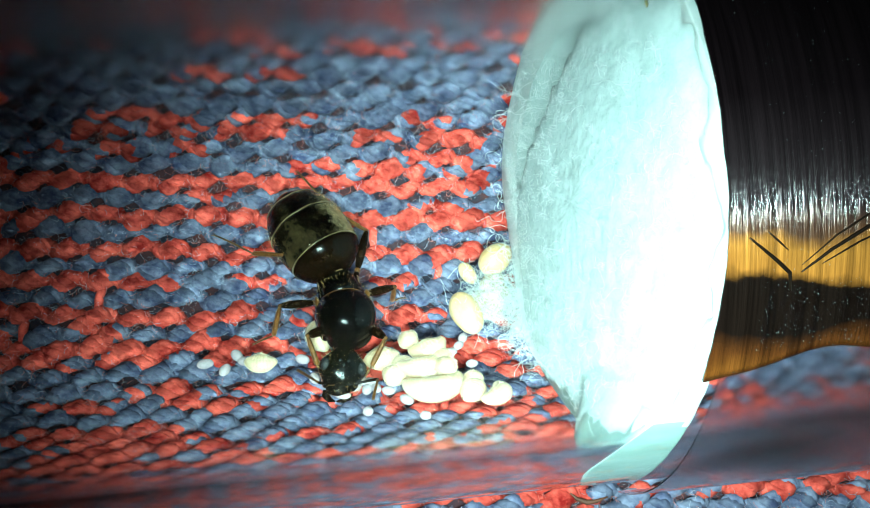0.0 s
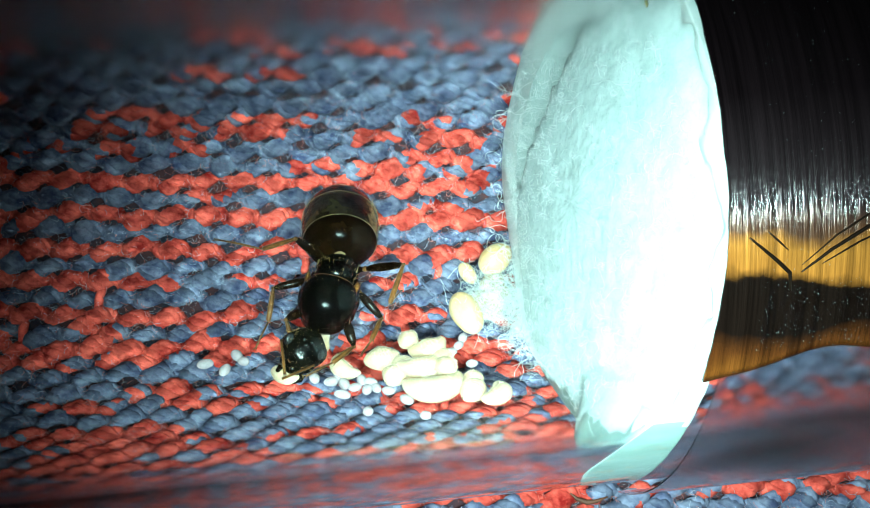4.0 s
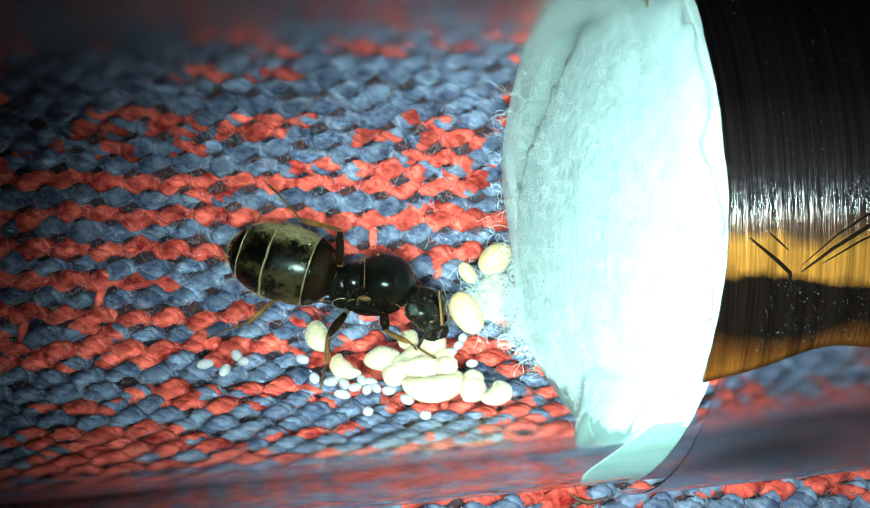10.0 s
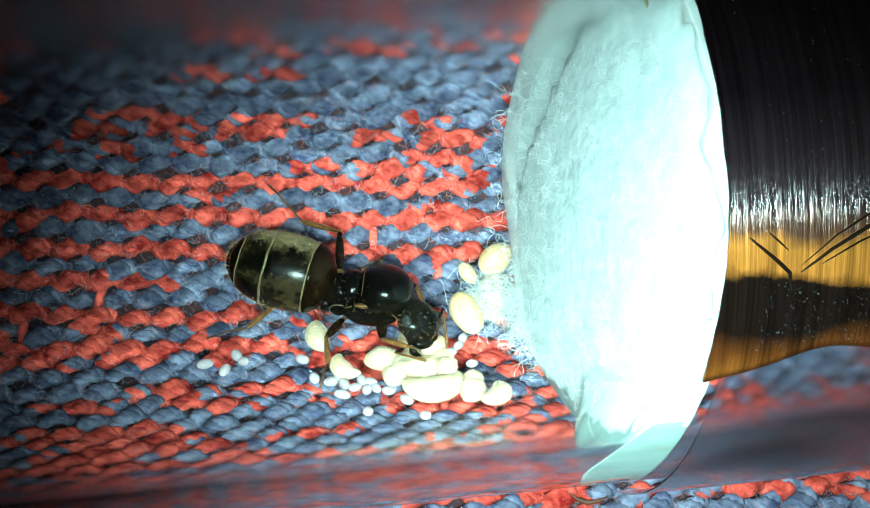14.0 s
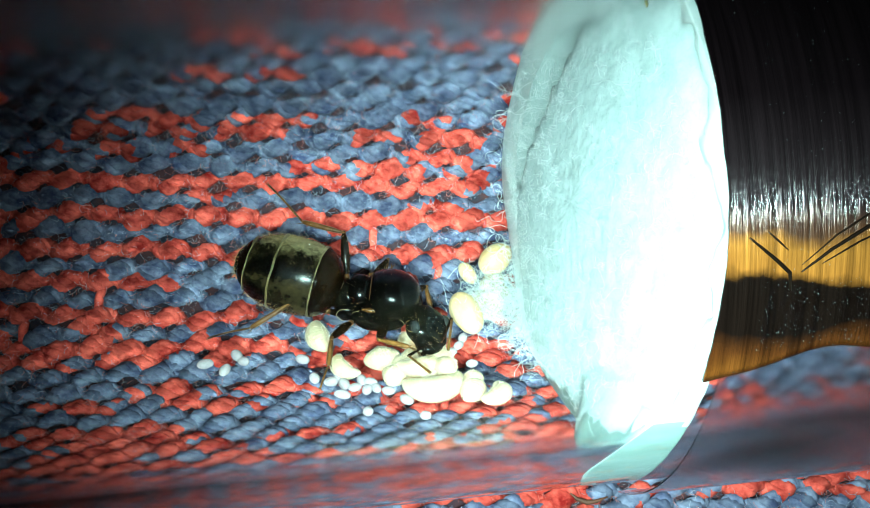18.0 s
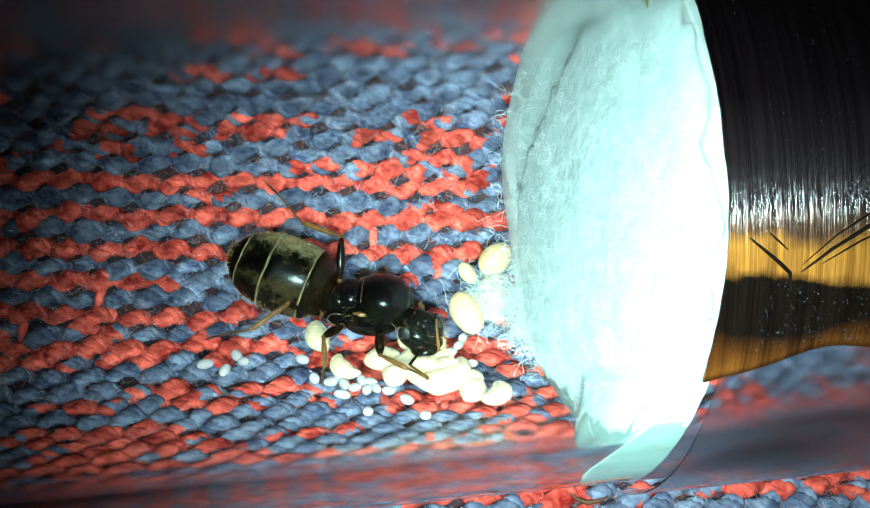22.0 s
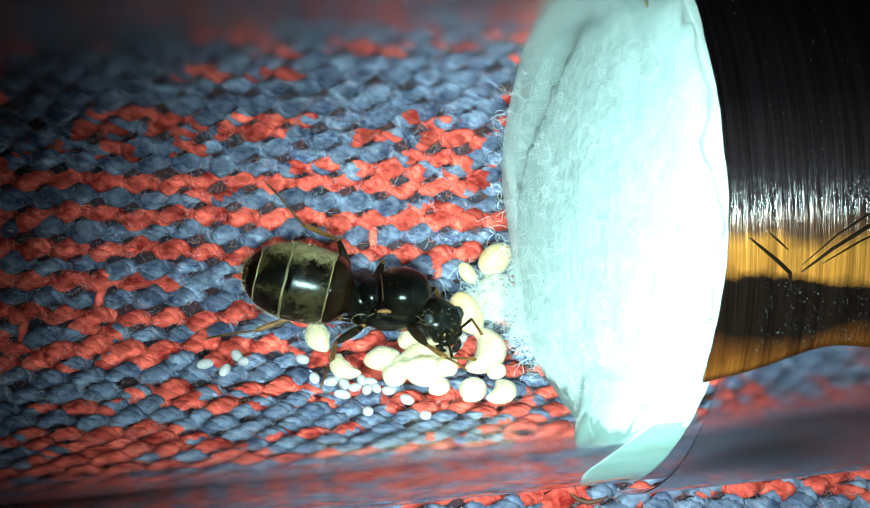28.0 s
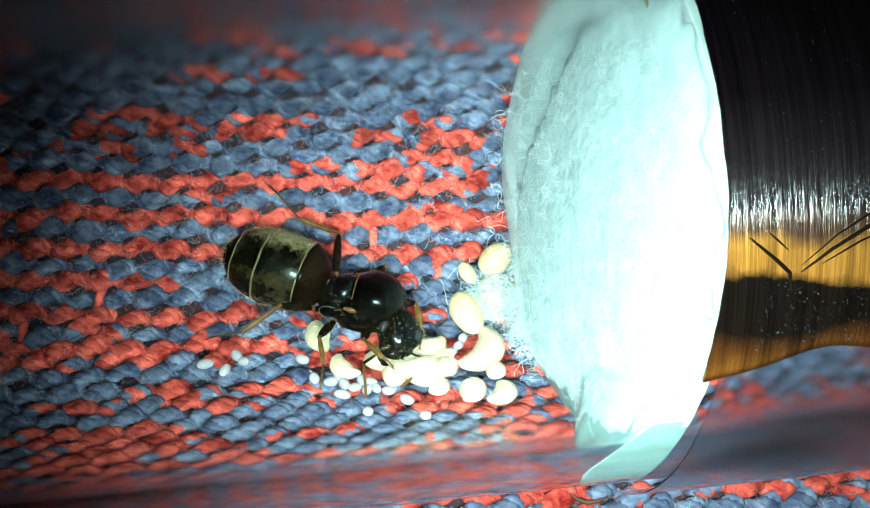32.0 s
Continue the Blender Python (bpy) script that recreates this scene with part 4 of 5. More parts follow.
# legs: hip place, lengths of thigh, shin and foot
LEGS = {
    "left_front": (Vector((0.42, 0.5, -0.6)), 1.35, 1.05, 0.95),
    "right_front": (Vector((0.42, -0.5, -0.6)), 1.35, 1.05, 0.95),
    "left_middle": (Vector((-0.62, 0.55, -0.6)), 1.6, 1.2, 1.0),
    "right_middle": (Vector((-0.62, -0.55, -0.6)), 1.6, 1.2, 1.0),
    "left_hind": (Vector((-1.05, 0.55, -0.35)), 2.0, 1.45, 1.9),
    "right_hind": (Vector((-1.22, -0.5, -0.45)), 1.8, 1.45, 1.95),
}
limbs = {}
for key, (hip, thigh, shin, foot) in LEGS.items():
    k = 1.12 if "front" in key else 1.0
    a = part("thigh", pipe([(x * thigh, 0, 0) for x in (0, 0.06, 0.2, 0.26, 0.34, 0.55, 0.8, 0.94, 1.0)], [0.10, 0.12, 0.085, 0.075, 0.12 * k, 0.155 * k, 0.135 * k, 0.09, 0.06], 12), leg_dark, queen, "dark brown leg thigh")
    part("trochanter", ball((thigh * 0.23, 0, 0), (0.13, 0.105, 0.105), 10, 12), leg_amber, a, "amber joint at the base of the thigh")
    part("knee", ball((thigh, 0, 0), (0.085, 0.07, 0.07), 8, 10), leg_amber, a)
    part("thigh_hairs", hairs(60, len(key), (thigh * 0.6, 0, 0), (thigh * 0.4, 0.13, 0.13), 0.07, (0.3, 0, 0)), hair_gold, a)["kind"] = "stuff"
    b = part("shin", pipe([(x * shin, 0, 0) for x in (0, 0.06, 0.3, 0.7, 0.94, 1.0)], [0.045, 0.06, 0.085, 0.095, 0.085, 0.05], 10), leg_amber, queen, "amber-brown leg shin")
    part("spur", pipe([(shin * 0.97, 0.05, 0), (shin * 1.04, 0.1, -0.03), (shin * 1.12, 0.1, -0.05)], [0.02, 0.014, 0.004], 5), leg_amber, b)
    part("shin_hairs", hairs(70, len(key) + 3, (shin * 0.5, 0, 0), (shin * 0.5, 0.09, 0.09), 0.06, (0.5, 0, 0)), hair_gold, b)["kind"] = "stuff"
    pts, rad = [], []
    for i in range(5):
        x0 = [0, 0.46, 0.62, 0.75, 0.87][i] * foot
        x1 = [0.46, 0.62, 0.75, 0.87, 1.0][i] * foot
        bow = [0.0, 0.0, 0.02, 0.05, 0.09, 0.15]
        pts += [(x0 + 0.01, 0, -bow[i] * 0.6), (x1 - 0.02, 0, -bow[i + 1] * 0.6)]
        rad += [0.030, 0.042]
    low = pts[-1][2]
    c = part("foot", pipe(pts, rad, 7), leg_amber, queen, "thin jointed amber foot")
    for turn in (1, -1):
        part("claw", pipe([(foot * 0.98, 0, low), (foot + 0.07, 0.05 * turn, low), (foot + 0.11, 0.06 * turn, low - 0.04)], [0.02, 0.016, 0.006], 5), leg_amber, c)
    side = 1 if hip.y > 0 else -1
    root = Vector((hip.x + 0.35 if hip.x < 0.2 else hip.x + 0.15, 0.34 * side, -0.5))
    part("coxa", pipe([tuple(root.lerp(hip, u)) for u in (0, 0.3, 0.7, 1.0)], [0.22, 0.24, 0.19, 0.11], 12), leg_dark, queen, "stout dark hip of the leg")
    part("coxa_rim", pipe([tuple(hip + Vector((0.02 * math.cos(q), 0.11 * math.sin(q), 0.11 * math.cos(q)))) for q in np.linspace(0, 2 * math.pi, 14)], 0.009, 5, False), edge_gold, queen, "pale rim of the hip")
    limbs[key] = (a, b, c)
feelers = {}
for side in ("left", "right"):
    a = part("antenna_scape", pipe([(x, 0, 0) for x in (0, 0.06, 0.5, 1.0, 1.05)], [0.05, 0.035, 0.045, 0.055, 0.03], 8), leg_dark, queen, "dark first joint of the antenna")
    pts, rad = [], []
    for i in range(11):
        pts += [(i * 0.118 + 0.008, 0, 0), (i * 0.118 + 0.104, 0, 0)]
        rad += [0.032 + 0.001 * i, 0.045 + 0.001 * i]
    b = part("antenna_lash", pipe(pts, rad, 8), leg_amber, queen, "beaded antenna lash")
    feelers[side] = (a, b)

# ---- how the queen moves ----
# seconds, place of the thorax along and across the tube, heading, lean
BODY = [(0, -3.56, -2.82, -83.9, 0), (0.5, -3.56, -2.77, -84.9, 0), (1, -3.7, -2.68, -88.7, 0), (1.5, -3.91, -2.51, -104.9, 0), (2, -3.99, -2.43, -108.8, 0), (2.5, -4.14, -2.36, -113.2, 0), (3, -4.1, -2.33, -114.4, 0), (3.5, -4.06, -2.25, -114, 0), (5.5, -3.56, -2.19, -89.3, 0), (6, -3.52, -1.94, -65.5, -4), (6.5, -3.08, -1.71, -25.5, -8), (7, -3.08, -1.93, -21.7, -12), (7.5, -2.71, -2.01, -9.7, -16), (8, -2.65, -2.05, -7.6, -16), (8.5, -2.65, -1.97, -5, -16), (9, -2.64, -1.96, -3.7, -16), (9.5, -2.61, -2.01, -5, -16), (10, -2.6, -2.09, -5.5, -16)] + [
    (10.5, -2.6, -2.24, -8.5, -16), (11, -2.7, -2.26, -8.6, -16), (11.5, -2.6, -2.35, -9.6, -16), (12, -2.56, -2.4, -11, -16), (12.5, -2.58, -2.42, -11.5, -16), (13, -2.59, -2.36, -8.9, -16), (13.5, -2.59, -2.3, -7.8, -16), (14, -2.66, -2.41, -11.1, -16), (14.5, -2.57, -2.43, -10.6, -16), (16.5, -2.45, -2.56, -12.7, -16), (17, -2.45, -2.57, -12.1, -16), (17.5, -2.41, -2.6, -11.8, -16), (18, -2.43, -2.6, -11.5, -16), (18.5, -2.53, -2.59, -11.7, -16), (19, -2.49, -2.63, -11.7, -16), (19.5, -2.62, -2.81, -18.9, -16), (20, -2.55, -3, -22.7, -16), (20.5, -2.7, -2.96, -21.4, -16)] + [
    (21, -2.7, -2.91, -19, -16), (21.5, -2.68, -2.82, -15.3, -16), (22, -2.73, -2.72, -11.1, -16), (22.5, -2.78, -2.56, -6.6, -16), (23, -2.85, -2.55, -6.3, -16), (23.5, -2.83, -2.48, -3, -16), (24, -2.82, -2.64, -5.6, -16), (24.5, -2.7, -2.69, -7.1, -16), (25, -2.45, -2.68, -6.1, -16), (25.5, -2.26, -2.72, -5.9, -16), (27.5, -2.16, -2.67, -2.4, -16), (28, -2.06, -2.63, -1.1, -16), (28.5, -2, -2.67, -3.7, -16), (29, -1.9, -2.85, -9.4, -16), (29.5, -1.77, -2.9, -11.9, -16), (30, -1.79, -2.84, -10, -16), (30.5, -2.12, -2.68, -10.5, -16), (31, -2.53, -2.55, -12.6, -16)] + [
    (31.5, -2.82, -2.58, -16.8, -16), (32, -2.94, -2.58, -19, -16)]
# seconds, turn and droop of the abdomen
ABDOMEN = [(0, 20.7, -0.9), (0.5, 22.1, 0.5), (1, 24.3, 3.9), (1.5, 14.9, 22.4), (2, 14.2, 25.1), (2.5, 16.2, 27.9), (3, 17, 27.9), (3.5, 16.5, 29.8), (5.5, 5, 22.2), (6, -6.4, 24), (6.5, -16.9, 4.9), (7, -21.7, -4.3), (7.5, -12.3, -15.3), (8, -12.2, -12.7), (8.5, -14.8, -10.5), (9, -16.4, -8.7), (9.5, -14.6, -7), (10, -15, -5.8), (10.5, -13.6, -4.5), (11, -13.8, -3.3), (11.5, -11.8, -3.2), (12, -10.8, -2.7), (12.5, -9.8, -3), (13, -11.3, -5.2), (13.5, -12.4, -4.5), (14, -8.2, -4.1), (14.5, -8.6, -4.4), (16.5, -6.4, -5.5), (17, -7.6, -3.8), (17.5, -9, -2.4)] + [
    (18, -9.2, -4.4), (18.5, -10.5, -3.3), (19, -11.6, -3.8), (19.5, -7.8, -7.1), (20, -3.9, -8), (20.5, -6.2, -6.9), (21, -7.8, -7.9), (21.5, -9.4, -9.3), (22, -12.6, -10.2), (22.5, -13.9, -10.5), (23, -14.1, -10.4), (23.5, -19.6, -7.5), (24, -20.1, -7), (24.5, -17.5, -8.2), (25, -11.9, -7.4), (25.5, -9.8, -9.1), (27.5, -9.3, -10.6), (28, -11.7, -10.9), (28.5, -9.5, -9.7), (29, -5.8, -10.7), (29.5, -1.5, -10.5), (30, -2.7, -10.1), (30.5, -7.9, -7.7), (31, -7.3, -7.5), (31.5, -6.3, -4.1), (32, -6.4, -2)]
# seconds, heading, droop and roll of the head
HEAD = [(0, -104, -12, 0), (1, -122.4, -12, 0), (1.5, -135.3, -12, 0), (2, -134.4, -12, 0), (3, -138.3, -12, 0), (5.5, -96.28, -12, 0), (6, -93.95, -12, -48), (6.5, -75.21, -12, 4), (7, -83.21, -12, -26), (7.5, -68.58, -12, -36), (8, -69.67, -12, -52), (9, -69.28, -12, -56), (10, -69, -12, -26), (11, -84.45, -12, -26), (12, -69.25, -12, -26), (13, -73.69, -12, -32), (14, -84.62, -12, -26), (17, -79.41, -12, -26), (19, -85.71, -12, -26), (20, -87.23, -12, 4), (21, -87.55, -12, 4), (22, -75.98, -10.21, -12)] + [(23, -61.54, -9.86, -44), (24, -73.23, -12, -26), (25, -63.14, -12, -40), (28, -76.99, -12, -26), (29, -78.41, -10.19, -26), (30, -66.42, -10.61, -16), (31, -104.9, -12, 4), (32, -111.8, -12, 4)]
# seconds and places of the knees, ankles and toes
JOINTS = {
    "left_front": (
        [(0, -2.3, -3.95, 4.03), (1, -2.56, -3.99, 3.93), (1.5, -3.19, -4.03, 3.93), (2, -3.32, -4.14, 3.74), (3, -4.02, -4.4, 3.17), (5.5, -2.28, -3.91, 2.79), (6, -2.2, -3.47, 2.53), (6.5, -1.26, -2.13, 1.87), (7, -1.23, -2.23, 2.33), (7.5, -0.91, -2.29, 2.19), (8, -0.89, -2.3, 1.92), (9, -0.9, -2.3, 2.04), (10, -0.88, -2.31, 1.8), (11, -1.05, -2.11, 1.69), (12, -1.16, -2.16, 3.28), (13, -0.88, -2.31, 1.84), (14, -0.98, -2.36, 1.79), (17, -0.84, -2.37, 1.81), (19, -0.7, -2.49, 2.62), (20, -0.7, -3.27, 2.93), (21, -0.86, -3.28, 2.85), (22, -0.93, -2.95, 2.29)] + [(23, -1.08, -2.74, 2.16), (24, -1.12, -2.27, 2.32), (25, -0.73, -2.63, 2.06), (28, -0.34, -2.5, 2.12), (29, -0.46, -2.54, 3.42), (30, -0.05, -2.82, 2.21), (31, -0.71, -2.66, 2.59), (32, -1.11, -2.94, 2.64)],
        [(0, -2.81, -4.86, 4.15), (1, -2.98, -4.81, 4.44), (1.5, -3.28, -4.96, 3.46), (2, -3.41, -4.85, 4.51), (3, -4.9, -4.71, 3.64), (5.5, -2.58, -4.58, 3.54), (6, -1.94, -3.86, 3.47), (6.5, -1.19, -2.7, 2.75), (7, -0.85, -2.91, 3.03), (7.5, -0.85, -2.91, 3.03), (8, -0.83, -2.93, 2.76), (9, -0.84, -2.92, 2.88), (10, -0.81, -2.94, 2.64), (11, -1.04, -2.83, 2.45), (12, -1.07, -3.01, 2.68), (13, -0.82, -2.94, 2.67), (14, -0.87, -2.93, 2.67), (17, -0.67, -2.95, 2.66), (19, -0.52, -3.31, 1.98), (20, -0.69, -3.94, 3.73), (21, -0.77, -3.88, 3.7), (22, -0.95, -3.34, 3.27)] + [(24, -0.91, -3.07, 2.97), (25, -0.73, -2.98, 3.05), (29, -0.04, -3.29, 2.82), (30, -0.01, -3.27, 3.16), (31, -0.78, -3.49, 3.23), (32, -1.02, -3.88, 3.1)],
        [(0, -3.19, -5.52, 3.59), (1, -3.13, -5.68, 4.09), (2, -3.13, -5.64, 4.06), (3, -5.82, -4.91, 3.73), (5.5, -3.09, -5.03, 4.2), (6, -1.77, -4.36, 2.68), (6.5, -1.06, -3.26, 1.99), (7, -0.64, -3.57, 2.39), (7.5, -0.64, -3.57, 2.38), (8, -0.61, -3.6, 2.12), (9, -0.62, -3.59, 2.24), (10, -0.6, -3.61, 2), (11, -0.83, -3.3, 1.65), (12, -0.78, -3.5, 1.92), (13, -0.6, -3.6, 2.03), (14, -0.64, -3.5, 1.95), (17, -0.41, -3.62, 2.04), (19, -0.51, -3.86, 2.76), (20, -0.67, -4.43, 4.55), (21, -0.75, -4.33, 4.54), (22, -0.69, -3.96, 2.59), (23, -0.65, -3.77, 2.4)] + [(24, -0.64, -3.68, 2.3), (25, -0.45, -3.59, 2.38), (29, 0.22, -3.97, 2.21), (30, 0.29, -3.85, 2.47), (31, -0.85, -4.1, 3.96), (32, -1.19, -4.37, 3.9)],
    ),
    "right_front": (
        [(0, -4.78, -3.64, 4.17), (1, -5.02, -3.49, 4), (1.5, -5.35, -2.41, 1.91), (2, -5.54, -2.5, 3.57), (3, -5.74, -2.53, 3.47), (5.5, -4.71, -3.84, 3.23), (6, -4.15, -4.01, 2.75), (6.5, -2.53, -3.71, 3.08), (7, -2.6, -3.84, 3.48), (7.5, -2.67, -3.41, 3.98), (8, -1.99, -3.59, 3.9), (9, -1.94, -3.44, 3.86), (10, -2.27, -3.74, 3.87), (11, -2.38, -3.93, 3.99), (12, -2.25, -3.9, 4.2), (13, -2.08, -3.88, 4.14), (14, -2.4, -3.98, 4.17), (17, -2.44, -3.92, 4.37), (19, -2.64, -4, 4.36), (20, -3.05, -4.21, 4.64), (21, -2.98, -4.52, 4.44), (22, -2.52, -4.5, 4.22)] + [(23, -2.64, -4, 4.3), (24, -2.37, -4.48, 4.05), (25, -1.74, -4.24, 4.28), (28, -0.94, -4.36, 3.81), (29, -1.09, -4.64, 4.16), (30, -0.96, -4.59, 4.19), (31, -2.4, -3.82, 4.41), (32, -3.02, -3.9, 4.41)],
        [(0, -4.53, -4.65, 4.31), (1, -5.19, -4.5, 3.79), (1.5, -5.65, -3.41, 2.01), (2, -5.68, -3.39, 3.02), (3, -5.83, -3.39, 2.88), (5.5, -4.53, -4.54, 4), (6, -4.1, -4.86, 3.36), (6.5, -2.35, -4.59, 3.62), (7, -2.35, -4.62, 4.14), (7.5, -2.31, -4.08, 4.7), (8, -1.32, -3.89, 4.65), (9, -1.45, -3.84, 4.69), (10, -1.64, -4.09, 4.63), (11, -1.65, -4.14, 4.7), (12, -1.27, -4.25, 4.34), (13, -1.44, -4.37, 4.81), (14, -1.67, -4.21, 4.89), (17, -1.46, -4.26, 4.5), (19, -1.85, -4.18, 5.03), (20, -2.27, -4.89, 4.79), (21, -2.06, -4.84, 4.83), (22, -1.7, -5, 4.64)] + [(23, -1.69, -4.43, 4.43), (24, -1.49, -4.64, 4.61), (25, -1.09, -4.52, 5.05), (28, -0.44, -4.73, 4.65), (29, -0.49, -4.97, 4.96), (30, -0.41, -4.87, 5.03), (31, -2.11, -4.4, 5.23), (32, -2.49, -4.48, 5.1)],
        [(0, -4.37, -5.43, 3.79), (1, -5.54, -5.31, 3.44), (1.5, -6.03, -4.16, 2.44), (2, -6.2, -3.98, 2.5), (3, -6.36, -3.98, 2.36), (5.5, -4.38, -5.15, 3.29), (6, -4.09, -5.69, 3.82), (6.5, -2.16, -5.02, 4.45), (7, -2.23, -4.88, 5.04), (7.5, -2.14, -4.91, 4.27), (8, -0.76, -4.15, 3.93), (9, -0.93, -4.32, 4.06), (10, -1.27, -4.39, 3.81), (11, -1.17, -4.61, 4.03), (12, -0.89, -4.6, 3.54), (13, -1.06, -4.68, 4), (14, -1.16, -4.44, 4.12), (17, -0.92, -4.56, 3.78), (19, -1.41, -4.59, 4.3), (20, -1.63, -5.17, 4.15), (21, -1.42, -5.29, 4.29), (22, -1.19, -5.19, 5.42)] + [(23, -1.28, -4.69, 3.62), (24, -0.76, -5.06, 4.18), (25, -0.47, -4.87, 4.43), (28, 0.02, -4.98, 5.45), (29, 0.23, -5.27, 4.42), (30, 0.22, -5.27, 4.45), (31, -1.67, -4.95, 4.59), (32, -2.08, -4.91, 4.36)],
    ),
    "left_middle": (
        [(0, -1.85, -2.27, 3.46), (1, -1.86, -2.27, 3.34), (1.5, -2.57, -2.92, 3.78), (2, -2.43, -2.75, 3.7), (3, -2.43, -3.59, 2.55), (5.5, -2.08, -3.14, 2.39), (6, -1.87, -1.71, 2.66), (6.5, -2.52, -0.75, 3.17), (7, -2.78, -1.02, 3.33), (7.5, -2.32, -1.15, 3.18), (10, -2.33, -1.15, 3.2), (11, -2.23, -1.15, 1.48), (12, -2.19, -1.35, 3.16), (13, -2.18, -1.31, 3.08), (14, -2.24, -1.35, 3.1), (17, -1.97, -1.37, 1.77), (19, -1.94, -1.39, 2.42), (20, -1.83, -1.81, 2.59), (21, -1.97, -1.78, 2.55), (23, -2.2, -1.49, 2.4), (24, -2.24, -1.52, 2.44), (25, -2.12, -1.46, 1.88)] + [(28, -2.16, -1.41, 3.27), (29, -1.98, -1.5, 3.23), (30, -1.95, -1.48, 3.27), (31, -1.94, -1.41, 1.83), (32, -2.09, -1.55, 2.37)],
        [(0, -1.89, -2.82, 2.39), (1, -1.88, -2.83, 2.27), (1.5, -2.53, -3.76, 2.93), (2, -2.48, -3.84, 3.21), (3, -3.01, -4.27, 3.36), (5.5, -2.33, -3.78, 3.37), (6, -2.16, -2.59, 3.41), (6.5, -2.54, -1.09, 2.02), (7, -2.82, -1.36, 2.18), (7.5, -2.34, -1.5, 2.03), (10, -2.35, -1.5, 2.05), (11, -2.38, -1.49, 2.62), (12, -2.21, -1.71, 2.02), (13, -2.2, -1.67, 1.94), (14, -2.26, -1.71, 1.96), (17, -2.13, -1.7, 2.91), (19, -1.93, -1.75, 1.27), (20, -1.73, -2.11, 1.43), (22, -1.95, -1.95, 1.31), (23, -2.17, -1.83, 1.25), (24, -2.19, -1.83, 1.29), (25, -2.27, -1.79, 3.02)] + [(28, -2.18, -1.77, 2.13), (29, -1.99, -1.87, 2.09), (30, -1.95, -1.85, 2.12), (31, -2.09, -1.74, 2.98), (32, -2.03, -1.88, 1.22)],
        [(0, -1.33, -2.73, 1.57), (1, -1.32, -2.74, 1.45), (1.5, -2.66, -4.19, 3.82), (2, -2.58, -4.36, 2.36), (3, -3.42, -4.73, 2.57), (5.5, -2.74, -4.63, 3.04), (6, -2.05, -3.14, 2.58), (6.5, -2.27, -0.94, 1.07), (7, -2.56, -1.23, 1.23), (7.5, -2.07, -1.37, 1.08), (10, -2.07, -1.37, 1.1), (11, -2.1, -1.36, 1.67), (12, -1.92, -1.58, 1.07), (13, -1.92, -1.54, 0.99), (14, -1.98, -1.58, 1), (17, -1.85, -1.58, 1.96), (19, -1.77, -1.58, 2.25), (20, -1.58, -1.93, 2.4), (22, -1.79, -1.78, 2.29), (23, -2, -1.67, 2.22), (24, -2.03, -1.66, 2.26), (25, -1.99, -1.67, 2.07)] + [(28, -1.9, -1.65, 1.18), (29, -1.7, -1.74, 1.14), (30, -1.67, -1.73, 1.17), (31, -1.82, -1.62, 2.02), (32, -1.87, -1.72, 2.19)],
    ),
    "right_middle": (
        [(0, -5.62, -2.63, 3.22), (1, -5.77, -2.51, 2.98), (1.5, -5.88, -2.09, 2.38), (3, -5.94, -1.96, 2.3), (5.5, -5.69, -2.17, 2.31), (6, -5.82, -2.38, 2.39), (6.5, -5.46, -2.55, 2.53), (7, -5.46, -2.8, 2.7), (7.5, -4.14, -3.78, 3.71), (8, -4.16, -3.78, 3.74), (9, -4.16, -3.79, 3.58), (10, -4.14, -3.77, 3.79), (11, -4.25, -3.84, 3.96), (12, -4.16, -3.73, 4.16), (13, -4.16, -3.8, 4.11), (14, -4.19, -3.74, 4.21), (17, -4.02, -3.74, 4.37), (19, -4.04, -3.77, 4.43), (20, -4.12, -3.73, 4.73), (21, -4.2, -3.67, 4.71), (23, -4.36, -3.69, 4.42), (24, -4.38, -3.74, 4.46)] + [(25, -4.16, -3.81, 4.37), (28, -3.91, -3.97, 4.08), (29, -3.87, -4, 4.2), (30, -3.79, -4.05, 4.13), (31, -4.28, -3.78, 4.19), (32, -4.41, -3.69, 4.41)],
